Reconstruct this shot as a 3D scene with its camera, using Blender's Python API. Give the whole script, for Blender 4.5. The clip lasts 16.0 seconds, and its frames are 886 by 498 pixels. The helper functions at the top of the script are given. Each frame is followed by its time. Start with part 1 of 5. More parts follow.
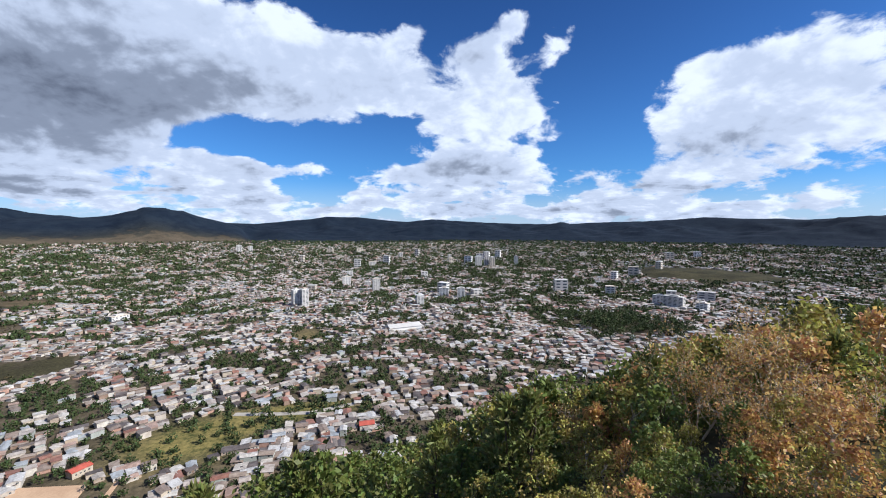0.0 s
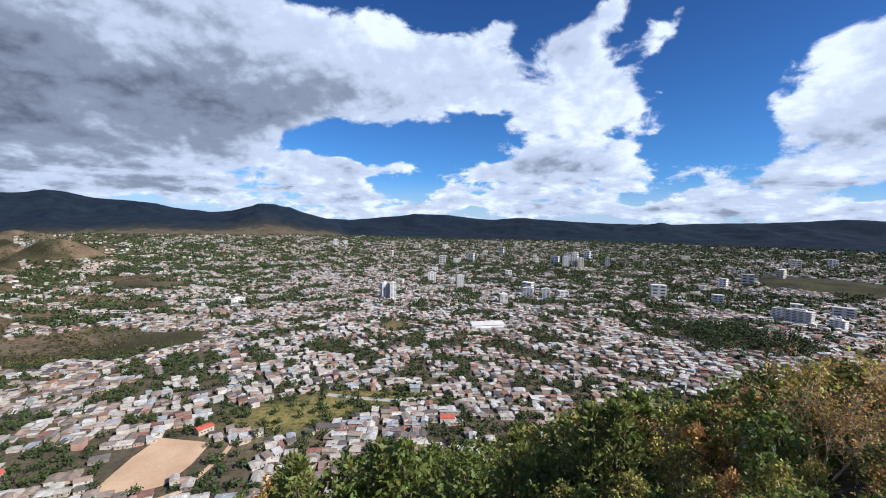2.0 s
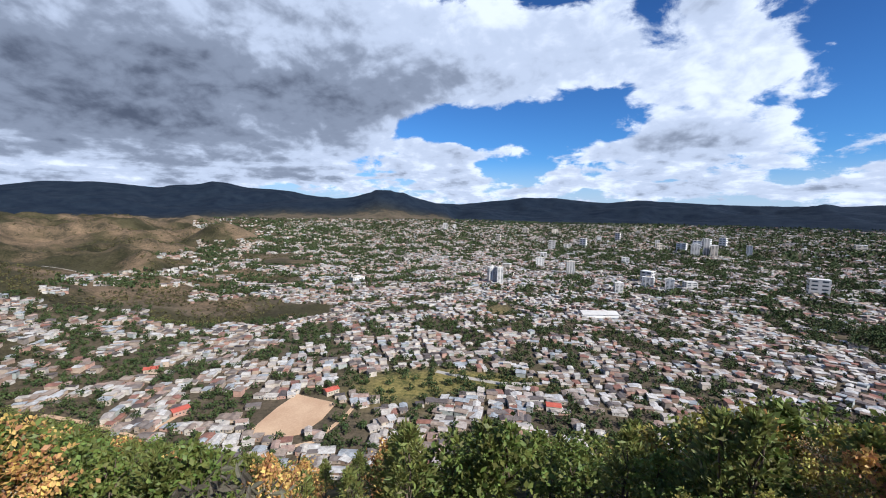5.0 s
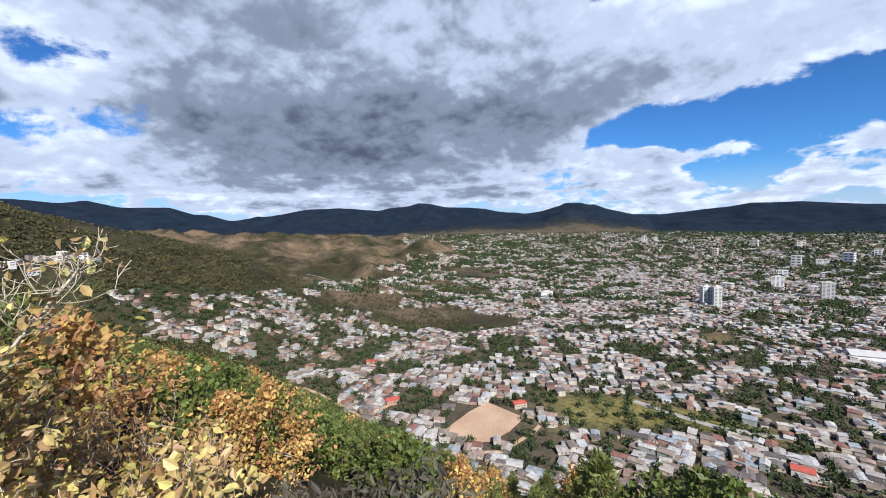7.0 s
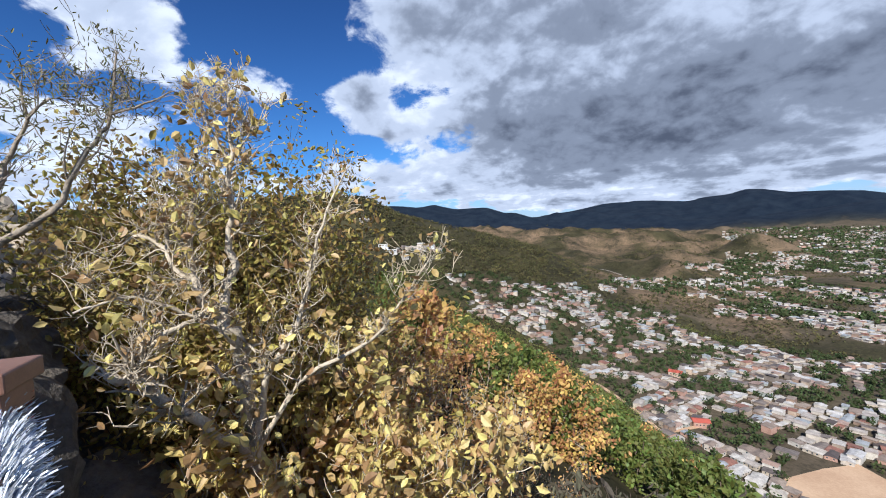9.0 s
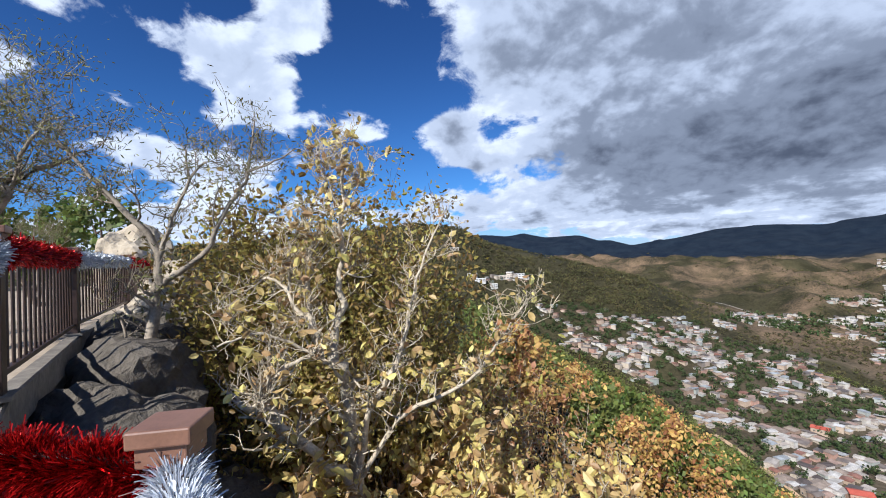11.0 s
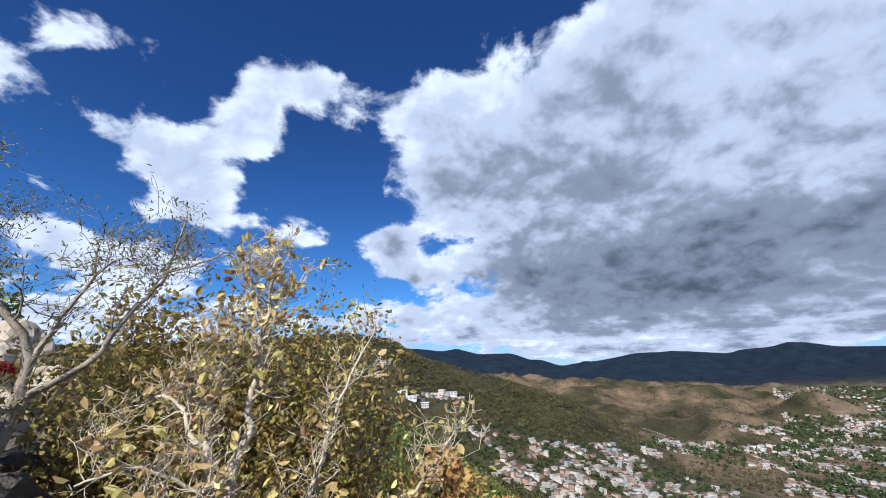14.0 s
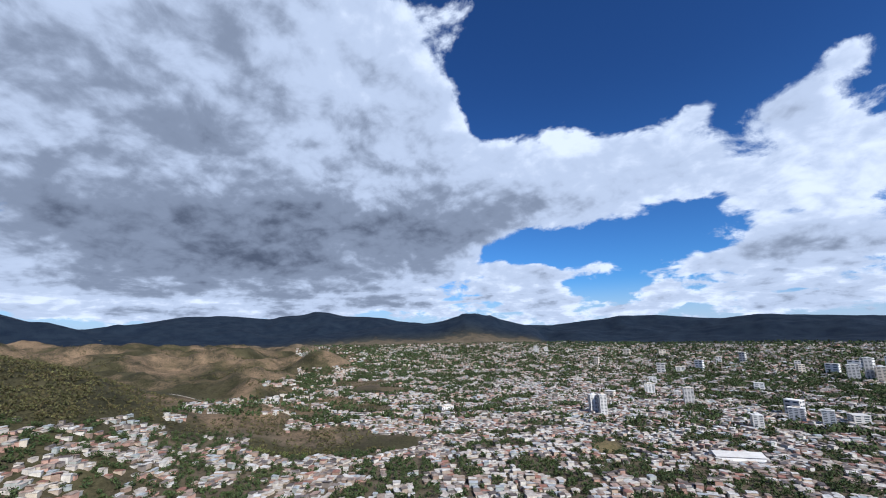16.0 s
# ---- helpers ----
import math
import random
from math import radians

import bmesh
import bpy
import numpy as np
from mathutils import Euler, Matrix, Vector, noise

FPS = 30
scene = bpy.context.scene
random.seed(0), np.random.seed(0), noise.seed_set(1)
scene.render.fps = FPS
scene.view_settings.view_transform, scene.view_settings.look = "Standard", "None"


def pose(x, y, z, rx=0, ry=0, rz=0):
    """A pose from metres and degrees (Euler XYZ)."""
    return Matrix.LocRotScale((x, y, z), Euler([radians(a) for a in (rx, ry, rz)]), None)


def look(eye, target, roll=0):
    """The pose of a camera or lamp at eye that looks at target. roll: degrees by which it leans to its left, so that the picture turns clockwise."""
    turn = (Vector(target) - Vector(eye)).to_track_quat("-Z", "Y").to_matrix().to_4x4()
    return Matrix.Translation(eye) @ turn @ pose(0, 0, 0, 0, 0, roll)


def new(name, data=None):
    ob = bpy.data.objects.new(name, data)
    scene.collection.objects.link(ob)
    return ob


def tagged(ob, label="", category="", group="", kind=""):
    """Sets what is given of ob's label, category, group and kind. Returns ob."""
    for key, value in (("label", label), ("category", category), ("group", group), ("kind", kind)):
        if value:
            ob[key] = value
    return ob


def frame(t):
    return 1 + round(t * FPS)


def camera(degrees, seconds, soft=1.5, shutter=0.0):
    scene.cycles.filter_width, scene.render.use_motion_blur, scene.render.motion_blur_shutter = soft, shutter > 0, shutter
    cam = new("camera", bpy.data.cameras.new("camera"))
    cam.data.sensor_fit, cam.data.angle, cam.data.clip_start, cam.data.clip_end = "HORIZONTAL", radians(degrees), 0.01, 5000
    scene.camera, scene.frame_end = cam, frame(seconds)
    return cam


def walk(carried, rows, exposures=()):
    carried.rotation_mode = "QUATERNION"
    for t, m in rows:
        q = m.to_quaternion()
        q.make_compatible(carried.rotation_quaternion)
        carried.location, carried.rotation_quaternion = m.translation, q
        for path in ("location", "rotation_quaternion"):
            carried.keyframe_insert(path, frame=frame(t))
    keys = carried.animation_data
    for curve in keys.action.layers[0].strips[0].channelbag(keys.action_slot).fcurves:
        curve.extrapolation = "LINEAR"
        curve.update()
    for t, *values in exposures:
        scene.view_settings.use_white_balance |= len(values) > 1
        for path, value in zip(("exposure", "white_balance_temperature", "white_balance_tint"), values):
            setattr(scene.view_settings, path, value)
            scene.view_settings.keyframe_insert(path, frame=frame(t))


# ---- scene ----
cam = camera(94.6, 16.0, soft=1.0)
PATH = [
    (0.0, pose(-0.080, 0.110, 1.410, 87.12, -0.18, -0.53)),
    (0.5, pose(-0.080, 0.110, 1.410, 87.01, -0.53, 2.56)),
    (1.0, pose(-0.080, 0.110, 1.410, 87.19, -1.01, 5.65)),
    (1.5, pose(-0.080, 0.110, 1.410, 87.05, -1.30, 8.68)),
    (2.0, pose(-0.080, 0.110, 1.410, 86.69, -1.21, 11.36)),
    (2.5, pose(-0.080, 0.110, 1.410, 86.14, -1.14, 13.86)),
    (3.0, pose(-0.080, 0.110, 1.410, 85.52, -1.17, 16.11)),
    (5.5, pose(-0.080, 0.110, 1.410, 84.28, -0.20, 30.49)),
    (6.0, pose(-0.080, 0.110, 1.410, 84.85, 0.56, 35.93)),
    (6.5, pose(-0.080, 0.110, 1.410, 85.64, 0.96, 43.16)),
    (7.0, pose(-0.080, 0.110, 1.410, 86.32, 1.18, 52.19)),
    (7.5, pose(-0.081, 0.105, 1.410, 86.69, 1.41, 62.69)),
    (8.0, pose(-0.083, 0.100, 1.410, 86.74, 1.75, 73.45)),
    (8.5, pose(-0.084, 0.095, 1.410, 86.70, 2.26, 83.71)),
    (9.0, pose(-0.085, 0.090, 1.410, 86.88, 2.43, 92.00)),
    (11.5, pose(-0.010, 0.020, 1.600, 93.20, 3.26, 107.43)),
    (12.0, pose(-0.003, 0.006, 1.636, 95.88, 4.12, 111.16)),
    (12.5, pose(0.000, 0.000, 1.650, 99.24, 4.05, 113.43)),
    (13.0, pose(0.000, 0.000, 1.650, 102.37, 3.08, 112.70)),
    (13.5, pose(-0.015, 0.030, 1.635, 105.21, 1.31, 106.45)),
    (14.0, pose(-0.030, 0.060, 1.620, 106.84, 0.55, 95.07)),
    (14.5, pose(-0.045, 0.090, 1.610, 107.52, 0.31, 82.26)),
    (15.0, pose(-0.060, 0.120, 1.600, 107.21, 0.41, 68.45)),
    (15.5, pose(-0.065, 0.120, 1.600, 105.28, 0.71, 54.70)),
    (16.0, pose(-0.070, 0.120, 1.600, 101.32, 0.97, 38.44)),
]
walk(cam, PATH, exposures=[(0.0, 0.05, 5650, 10), (13.5, 0.05, 5550, 10), (16.0, -0.05, 5500, 10)])

# ---- world: blue sky with broken cumulus, one sun ----
SUN_AZ, SUN_EL = -106.0, 38.0      # degrees: azimuth to the left of +y, height


def heading(az, el=0.0):
    a, e = radians(az), radians(el)
    return Vector((-math.sin(a) * math.cos(e), math.cos(a) * math.cos(e), math.sin(e)))


world = bpy.data.worlds.new("sky")
scene.world = world
world.use_nodes = True
WT = world.node_tree
WT.nodes.clear()


def node(tree, kind, **values):
    n = tree.nodes.new(kind)
    for key, value in values.items():
        if key.startswith("i_"):
            n.inputs[int(key[2:])].default_value = value
        else:
            setattr(n, key, value)
    return n


def calc(tree, op, a, b=None, c=None, clamp=False):
    n = tree.nodes.new("ShaderNodeMath")
    n.operation, n.use_clamp = op, clamp
    for k, v in enumerate((a, b, c)):
        if v is None:
            continue
        if isinstance(v, (int, float)):
            n.inputs[k].default_value = v
        else:
            tree.links.new(v, n.inputs[k])
    return n.outputs[0]


def vcalc(tree, op, a, b=None):
    n = tree.nodes.new("ShaderNodeVectorMath")
    n.operation = op
    for k, v in enumerate((a, b)):
        if v is None:
            continue
        if isinstance(v, (tuple, list)):
            n.inputs[k].default_value = v
        else:
            tree.links.new(v, n.inputs[k])
    return n


def ramp(tree, value, low, high, to_low=0.0, to_high=1.0):
    n = tree.nodes.new("ShaderNodeMapRange")
    n.interpolation_type = "SMOOTHSTEP"
    tree.links.new(value, n.inputs[0])
    for k, v in enumerate((low, high, to_low, to_high)):
        n.inputs[k + 1].default_value = v
    return n.outputs[0]


def mixed(tree, fac, a, b, blend="MIX"):
    n = tree.nodes.new("ShaderNodeMix")
    n.data_type, n.blend_type = "RGBA", blend
    for k, v in ((0, fac), (6, a), (7, b)):
        if isinstance(v, (int, float)):
            n.inputs[k].default_value = v
        elif isinstance(v, (tuple, list)):
            n.inputs[k].default_value = (*v, 1) if len(v) == 3 else v
        else:
            tree.links.new(v, n.inputs[k])
    return n.outputs[2]


def fbm(tree, vector, scale, detail=6.0, rough=0.55, distortion=0.0):
    n = node(tree, "ShaderNodeTexNoise")
    n.inputs["Scale"].default_value, n.inputs["Detail"].default_value = scale, detail
    n.inputs["Roughness"].default_value, n.inputs["Distortion"].default_value = rough, distortion
    tree.links.new(vector, n.inputs["Vector"])
    return n.outputs[0]


# cloud banks: azimuth, height, half width, half height (degrees), weight
BANK_WEST = [(50, 19, 17, 9, 1), (32, 19, 14, 8, 1), (16, 20, 9, 6, 0.9), (5, 18, 6, 5, 0.8), (-2, 14, 4, 2.5, 0.6), (47, 10, 11, 4, 0.9),
             (60, 13, 14, 6, 1), (73, 11, 11, 6, 1), (80, 17, 9, 7, 0.9)]
BANK_HIGH = [(50, 36, 12, 9, 1), (66, 38, 15, 10, 0.9), (54, 26, 12, 9, 1), (74, 27, 13, 9, 1), (87, 28, 7, 6, 0.9), (96, 28, 6, 5, 0.9), (92, 35, 6, 5, 0.8),
             (30, 34, 5, 3, -0.5), (102, 36, 8, 3.5, 0.6)]
BANK_SOUTH = [(-6, 10, 9, 3.0, 0.75), (1.5, 6, 9, 1.8, 0.6), (-11, 16, 4.5, 3, 1.0), (-4.5, 21.5, 3, 2.6, 1.0), (-10, 24.5, 3, 1.8, 0.9), (-17, 21.8, 3.5, 2.2, 0.9), (-7, 18.5, 2.5, 1.6, 0.7), (4.5, 25, 3, 1.6, 0.6),
              (-33, 11, 9, 4.0, 0.8), (-35, 18, 7, 3.4, 0.85), (-28, 6.3, 12, 1.8, 0.6), (-47, 13, 8, 5, 0.8)]
BANK_NORTH = [(133, 25, 6.5, 3.8, 1.0), (126, 21, 5, 3, 0.95), (124, 31, 5, 4, 0.95), (117, 37, 8, 3.5, 0.95), (157, 20.5, 9, 3, 1.0), (153, 29, 8, 2.0, 0.7), (160, 25, 3, 2, 0.5),
              (144, 34.5, 5, 1.6, 0.65), (114, 17.8, 4, 2.2, 1.0), (102, 18.3, 4.5, 2.6, 1.2), (99, 13.3, 6, 2.2, 1.0), (132, 12, 8, 3.0, 0.95), (142, 13, 6, 2.0, 0.6)]
LOW_BAND = [(96, 6.5, 26, 3.0, 0.9), (60, 4.2, 18, 2.0, 0.85), (26, 4.8, 4.5, 2.2, 0.9), (23.5, 7.6, 8, 1.1, 0.65), (8, 2.4, 25, 1.7, 0.8), (-28, 2.6, 25, 1.6, 0.75), (140, 5, 16, 3.0, 0.7), (78, 6.0, 10, 1.8, 0.75), (1, 7.2, 10, 1.6, 0.6)]
GAPS = [(9, 29, 9, 3.5, -0.7), (27, 31, 6, 4, -0.6), (-22, 15, 3.5, 6, -0.5), (20, 11, 10, 2.2, -1.2), (7, 13.5, 4, 1.4, -0.5), (109, 25, 4, 5, -0.5), (19, 36, 10, 6, -0.6), (109, 11.5, 7, 1.4, -0.4), (90, 18.0, 3, 1.2, -0.4), (-25, 24, 6, 4, -0.4)]
# thick bases, which let little light through
THICK = [(58, 12.5, 15, 4.5, 1), (72, 10.5, 12, 3.6, 1), (44, 12, 12, 4, 0.7), (35, 15, 11, 4, 0.45), (86, 13, 5, 3, 0.6), (102, 18, 4, 2.4, 1.0), (99, 12, 5, 1.2, 0.8),
         (96, 25, 5, 2.5, 0.5), (-4, 8.6, 7, 1.4, 0.6), (-29, 9.5, 9, 1.6, 0.6), (78, 23, 14, 7, 0.45), (58, 28, 12, 7, 0.3), (66, 38, 10, 5, 0.25), (88, 31, 8, 4, 0.3), (25, 17, 8, 3, 0.3), (-30, 5.5, 12, 1.0, 0.4)]

geo = node(WT, "ShaderNodeTexCoord")
split = node(WT, "ShaderNodeSeparateXYZ")
WT.links.new(geo.outputs["Generated"], split.inputs[0])
azim = calc(WT, "MULTIPLY", calc(WT, "ARCTAN2", calc(WT, "MULTIPLY", split.outputs[0], -1.0), split.outputs[1]), 180 / math.pi)
elev = calc(WT, "MULTIPLY", calc(WT, "ARCSINE", split.outputs[2]), 180 / math.pi)
# cloud layer seen in perspective: direction over height
flat = calc(WT, "DIVIDE", 1.0, calc(WT, "ADD", calc(WT, "MAXIMUM", split.outputs[2], 0.0), 0.55))
layer = node(WT, "ShaderNodeVectorMath", operation="SCALE")
WT.links.new(geo.outputs["Generated"], layer.inputs[0])
WT.links.new(flat, layer.inputs[3])
layer = layer.outputs[0]
warp = node(WT, "ShaderNodeTexNoise")
warp.inputs["Scale"].default_value, warp.inputs["Detail"].default_value = 3.0, 4.0
WT.links.new(layer, warp.inputs["Vector"])
warp = vcalc(WT, "SUBTRACT", warp.outputs[1], (0.5, 0.5, 0.5)).outputs[0]
where = node(WT, "ShaderNodeCombineXYZ")
WT.links.new(azim, where.inputs[0])
WT.links.new(elev, where.inputs[1])
where = vcalc(WT, "ADD", where.outputs[0], vcalc(WT, "MULTIPLY", warp, (9.0, 6.0, 0.0)).outputs[0]).outputs[0]


def heap(rows, total=None):
    for az, el, wide, high, weight in rows:
        off = vcalc(WT, "MULTIPLY", vcalc(WT, "SUBTRACT", where, (az, el, 0)).outputs[0], (0.83 / wide, 0.83 / high, 0)).outputs[0]
        bump = calc(WT, "EXPONENT", calc(WT, "MULTIPLY", vcalc(WT, "DOT_PRODUCT", off, off).outputs["Value"], -1.0))
        total = calc(WT, "MULTIPLY", bump, weight) if total is None else calc(WT, "MULTIPLY_ADD", bump, weight, total)
    return total


mass = None
for rows in (BANK_WEST, BANK_HIGH, BANK_SOUTH, BANK_NORTH, LOW_BAND, GAPS):
    mass = heap(rows, mass)
behind = ramp(WT, calc(WT, "ABSOLUTE", calc(WT, "ADD", azim, -55.0)), 110.0, 135.0, 0.0, 0.2)
mass = calc(WT, "MINIMUM", calc(WT, "ADD", mass, behind), 1.4)
broad = fbm(WT, layer, 5.0, 3.0, 0.5, 0.3)
fine = fbm(WT, layer, 9.0, 11.0, 0.62, 0.25)
# rounded heads of the cumulus at two sizes
bent = vcalc(WT, "ADD", layer, vcalc(WT, "MULTIPLY", warp, (0.16, 0.16, 0.16)).outputs[0]).outputs[0]


def heads(scale):
    n = node(WT, "ShaderNodeTexVoronoi", feature="SMOOTH_F1")
    n.inputs["Scale"].default_value, n.inputs["Smoothness"].default_value = scale, 0.5
    n.inputs["Detail"].default_value, n.inputs["Roughness"].default_value = 2.0, 0.5
    WT.links.new(bent, n.inputs["Vector"])
    return n.outputs["Distance"]


puffs, small_puffs = heads(7.0), heads(17.0)
# thin layers near the horizon
sheet = node(WT, "ShaderNodeCombineXYZ")
WT.links.new(calc(WT, "MULTIPLY", azim, 0.09), sheet.inputs[0])
WT.links.new(calc(WT, "MULTIPLY", elev, 0.40), sheet.inputs[1])
strata = fbm(WT, sheet.outputs[0], 1.6, 8.0, 0.6, 0.3)
low = ramp(WT, elev, 3.0, 10.0, 1.0, 0.0)
mass = calc(WT, "ADD", mass, calc(WT, "MULTIPLY", calc(WT, "MULTIPLY", calc(WT, "ADD", strata, -0.50), low), 2.0))
ragged = ramp(WT, mass, 0.5, 1.2, 1.0, 0.55)
torn = calc(WT, "ADD", calc(WT, "MULTIPLY", calc(WT, "ADD", fine, -0.5), 2.0), calc(WT, "MULTIPLY", calc(WT, "ADD", broad, -0.5), 0.7))
torn = calc(WT, "ADD", torn, calc(WT, "MULTIPLY", calc(WT, "ADD", puffs, -0.42), -0.55))
density = calc(WT, "ADD", calc(WT, "ADD", mass, 0.10), calc(WT, "MULTIPLY", torn, ragged))
cover = ramp(WT, density, 0.36, 0.70)
# where the cloud grows thicker towards the light it lies in its own shade
towards = vcalc(WT, "ADD", layer, (0.022, -0.006, 0.024)).outputs[0]
relief = calc(WT, "SUBTRACT", fbm(WT, towards, 9.0, 7.0, 0.58, 0.25), fine)
billow = fbm(WT, layer, 3.2, 3.0, 0.5)
depth = calc(WT, "MULTIPLY", calc(WT, "MINIMUM", heap(THICK), 1.15), 0.46)
depth = calc(WT, "ADD", depth, calc(WT, "MULTIPLY", calc(WT, "ADD", puffs, -0.40), 0.30))
depth = calc(WT, "ADD", depth, calc(WT, "MULTIPLY", calc(WT, "ADD", small_puffs, -0.40), 0.22))
depth = calc(WT, "ADD", depth, calc(WT, "MULTIPLY", calc(WT, "ADD", billow, -0.46), 0.7))
depth = calc(WT, "ADD", depth, calc(WT, "MULTIPLY", relief, 0.9))
depth = calc(WT, "ADD", depth, calc(WT, "MULTIPLY", calc(WT, "MULTIPLY", calc(WT, "ADD", strata, -0.44), low), 1.1))
depth = calc(WT, "ADD", depth, ramp(WT, density, 0.5, 1.8, -0.20, 0.12))
tone = node(WT, "ShaderNodeValToRGB")
for k, (at_, c_) in enumerate(((0.0, (0.93, 0.95, 1.0)), (0.3, (0.62, 0.665, 0.76)), (0.62, (0.28, 0.308, 0.372)), (1.0, (0.10, 0.115, 0.155)))):
    if k > 1:
        tone.color_ramp.elements.new(at_)
    tone.color_ramp.elements[k].position = at_
    tone.color_ramp.elements[k].color = (*c_, 1)
tone.color_ramp.interpolation = "EASE"
WT.links.new(calc(WT, "MULTIPLY_ADD", depth, 0.80, 0.06, clamp=True), tone.inputs[0])
cloud = tone.outputs[0]
air = node(WT, "ShaderNodeTexSky", sky_type="NISHITA", sun_disc=False, sun_elevation=radians(SUN_EL), sun_rotation=radians(-SUN_AZ), altitude=1200.0)
clear = mixed(WT, ramp(WT, elev, 3.0, 34.0), (0.042, 0.078, 0.118), (0.030, 0.052, 0.088))
air = mixed(WT, 1.0, air.outputs[0], clear, "MULTIPLY")
air = mixed(WT, ramp(WT, elev, 0.0, 7.0, 0.75, 0.0), air, (0.58, 0.66, 0.76))
sky = mixed(WT, cover, air, cloud)
background = node(WT, "ShaderNodeBackground", i_1=1.0)
WT.links.new(sky, background.inputs[0])
WT.links.new(background.outputs[0], node(WT, "ShaderNodeOutputWorld").inputs[0])

sun = new("sun", bpy.data.lights.new("sun", "SUN"))
sun.data.energy, sun.data.angle, sun.data.color = 7.0, radians(0.6), (1.0, 0.90, 0.75)
sun.matrix_world = look(heading(SUN_AZ, SUN_EL) * 50, (0, 0, 0))


# ---- materials ----
def material(name, low, high, scale=1.0, rough=0.85, bump=0.0, vary="", tints=(), metal=0.0, fine=8.0, coords="position", spread=0.25, thin=0.0):
    """Two colours mixed by noise at two scales; vary: 'object' or 'island' picks a tint for each piece."""
    m = bpy.data.materials.new(name)
    m.use_nodes = True
    tree = m.node_tree
    shader = tree.nodes["Principled BSDF"]
    if coords == "position":
        at = tree.nodes.new("ShaderNodeNewGeometry").outputs["Position"]
    else:
        at = tree.nodes.new("ShaderNodeTexCoord").outputs["Object"]
    big, small = fbm(tree, at, scale, 4.0), fbm(tree, at, scale * fine, 5.0, 0.65)
    both = calc(tree, "ADD", calc(tree, "MULTIPLY", big, 0.6), calc(tree, "MULTIPLY", small, 0.4))
    fac = ramp(tree, both, 0.5 - spread, 0.5 + spread)
    colour = mixed(tree, fac, low, high)
    if vary:
        pick = (tree.nodes.new("ShaderNodeObjectInfo").outputs["Random"] if vary == "object"
                else tree.nodes.new("ShaderNodeNewGeometry").outputs["Random Per Island"])
        if tints:
            choice = tree.nodes.new("ShaderNodeValToRGB")
            choice.color_ramp.interpolation = "CONSTANT"
            while len(choice.color_ramp.elements) < len(tints):
                choice.color_ramp.elements.new(0.5)
            for k, tint in enumerate(tints):
                choice.color_ramp.elements[k].position = k / len(tints)
                choice.color_ramp.elements[k].color = (*tint, 1)
            tree.links.new(pick, choice.inputs[0])
            colour = mixed(tree, 1.0, choice.outputs[0], colour, "MULTIPLY")
        else:
            hue = tree.nodes.new("ShaderNodeHueSaturation")
            tree.links.new(calc(tree, "MULTIPLY_ADD", pick, 0.07, 0.465), hue.inputs["Hue"])
            tree.links.new(calc(tree, "MULTIPLY_ADD", pick, 0.7, 0.65), hue.inputs["Value"])
            tree.links.new(colour, hue.inputs["Color"])
            colour = hue.outputs[0]
    tree.links.new(colour, shader.inputs["Base Color"])
    if thin:
        glow, both_ = tree.nodes.new("ShaderNodeBsdfTranslucent"), tree.nodes.new("ShaderNodeMixShader")
        tree.links.new(colour, glow.inputs[0])
        both_.inputs[0].default_value = thin
        tree.links.new(shader.outputs[0], both_.inputs[1])
        tree.links.new(glow.outputs[0], both_.inputs[2])
        tree.links.new(both_.outputs[0], tree.nodes["Material Output"].inputs[0])
    shader.inputs["Roughness"].default_value, shader.inputs["Metallic"].default_value = rough, metal
    if rough > 0.7:
        shader.inputs["Specular IOR Level"].default_value = 0.25
    if bump:
        b = tree.nodes.new("ShaderNodeBump")
        b.inputs["Strength"].default_value, b.inputs["Distance"].default_value = min(1.0, bump), bump * 0.2
        tree.links.new(both, b.inputs["Height"])
        tree.links.new(b.outputs[0], shader.inputs["Normal"])
    return m


ROOF_TINTS = ((0.70, 0.64, 0.58), (0.34, 0.29, 0.26), (0.90, 0.87, 0.82), (0.17, 0.14, 0.13), (0.55, 0.45, 0.37), (0.46, 0.23, 0.17), (0.84, 0.84, 0.84),
              (0.44, 0.35, 0.29), (0.22, 0.19, 0.18), (0.64, 0.46, 0.38), (0.88, 0.82, 0.74), (0.58, 0.63, 0.68), (0.74, 0.66, 0.60), (0.93, 0.91, 0.88))
WALL_TINTS = ((0.80, 0.74, 0.67), (0.58, 0.49, 0.41), (0.86, 0.84, 0.80), (0.46, 0.34, 0.27), (0.72, 0.58, 0.46), (0.68, 0.44, 0.36), (0.36, 0.32, 0.29),
              (0.74, 0.66, 0.55), (0.55, 0.60, 0.58), (0.88, 0.85, 0.78))
M_ROOF = material("roof_sheet", (0.30, 0.275, 0.25), (0.76, 0.75, 0.735), 0.35, 0.55, 0.0, "object", ROOF_TINTS)
M_WALL = material("house_wall", (0.42, 0.385, 0.35), (0.74, 0.73, 0.71), 0.4, 0.9, 0.0, "object", WALL_TINTS)
M_ROOFS = material("roof_sheets", (0.30, 0.275, 0.25), (0.76, 0.75, 0.735), 0.2, 0.6, 0.0, "island", ROOF_TINTS)
M_WALLS = material("house_walls", (0.42, 0.385, 0.35), (0.74, 0.73, 0.71), 0.2, 0.9, 0.0, "island", WALL_TINTS)
M_TOWER = material("tower_concrete", (0.60, 0.58, 0.55), (0.80, 0.78, 0.75), 0.05, 0.8, 0.0, "object", ((0.9, 0.9, 0.9), (0.75, 0.74, 0.73), (1, 1, 1), (0.8, 0.72, 0.62)))
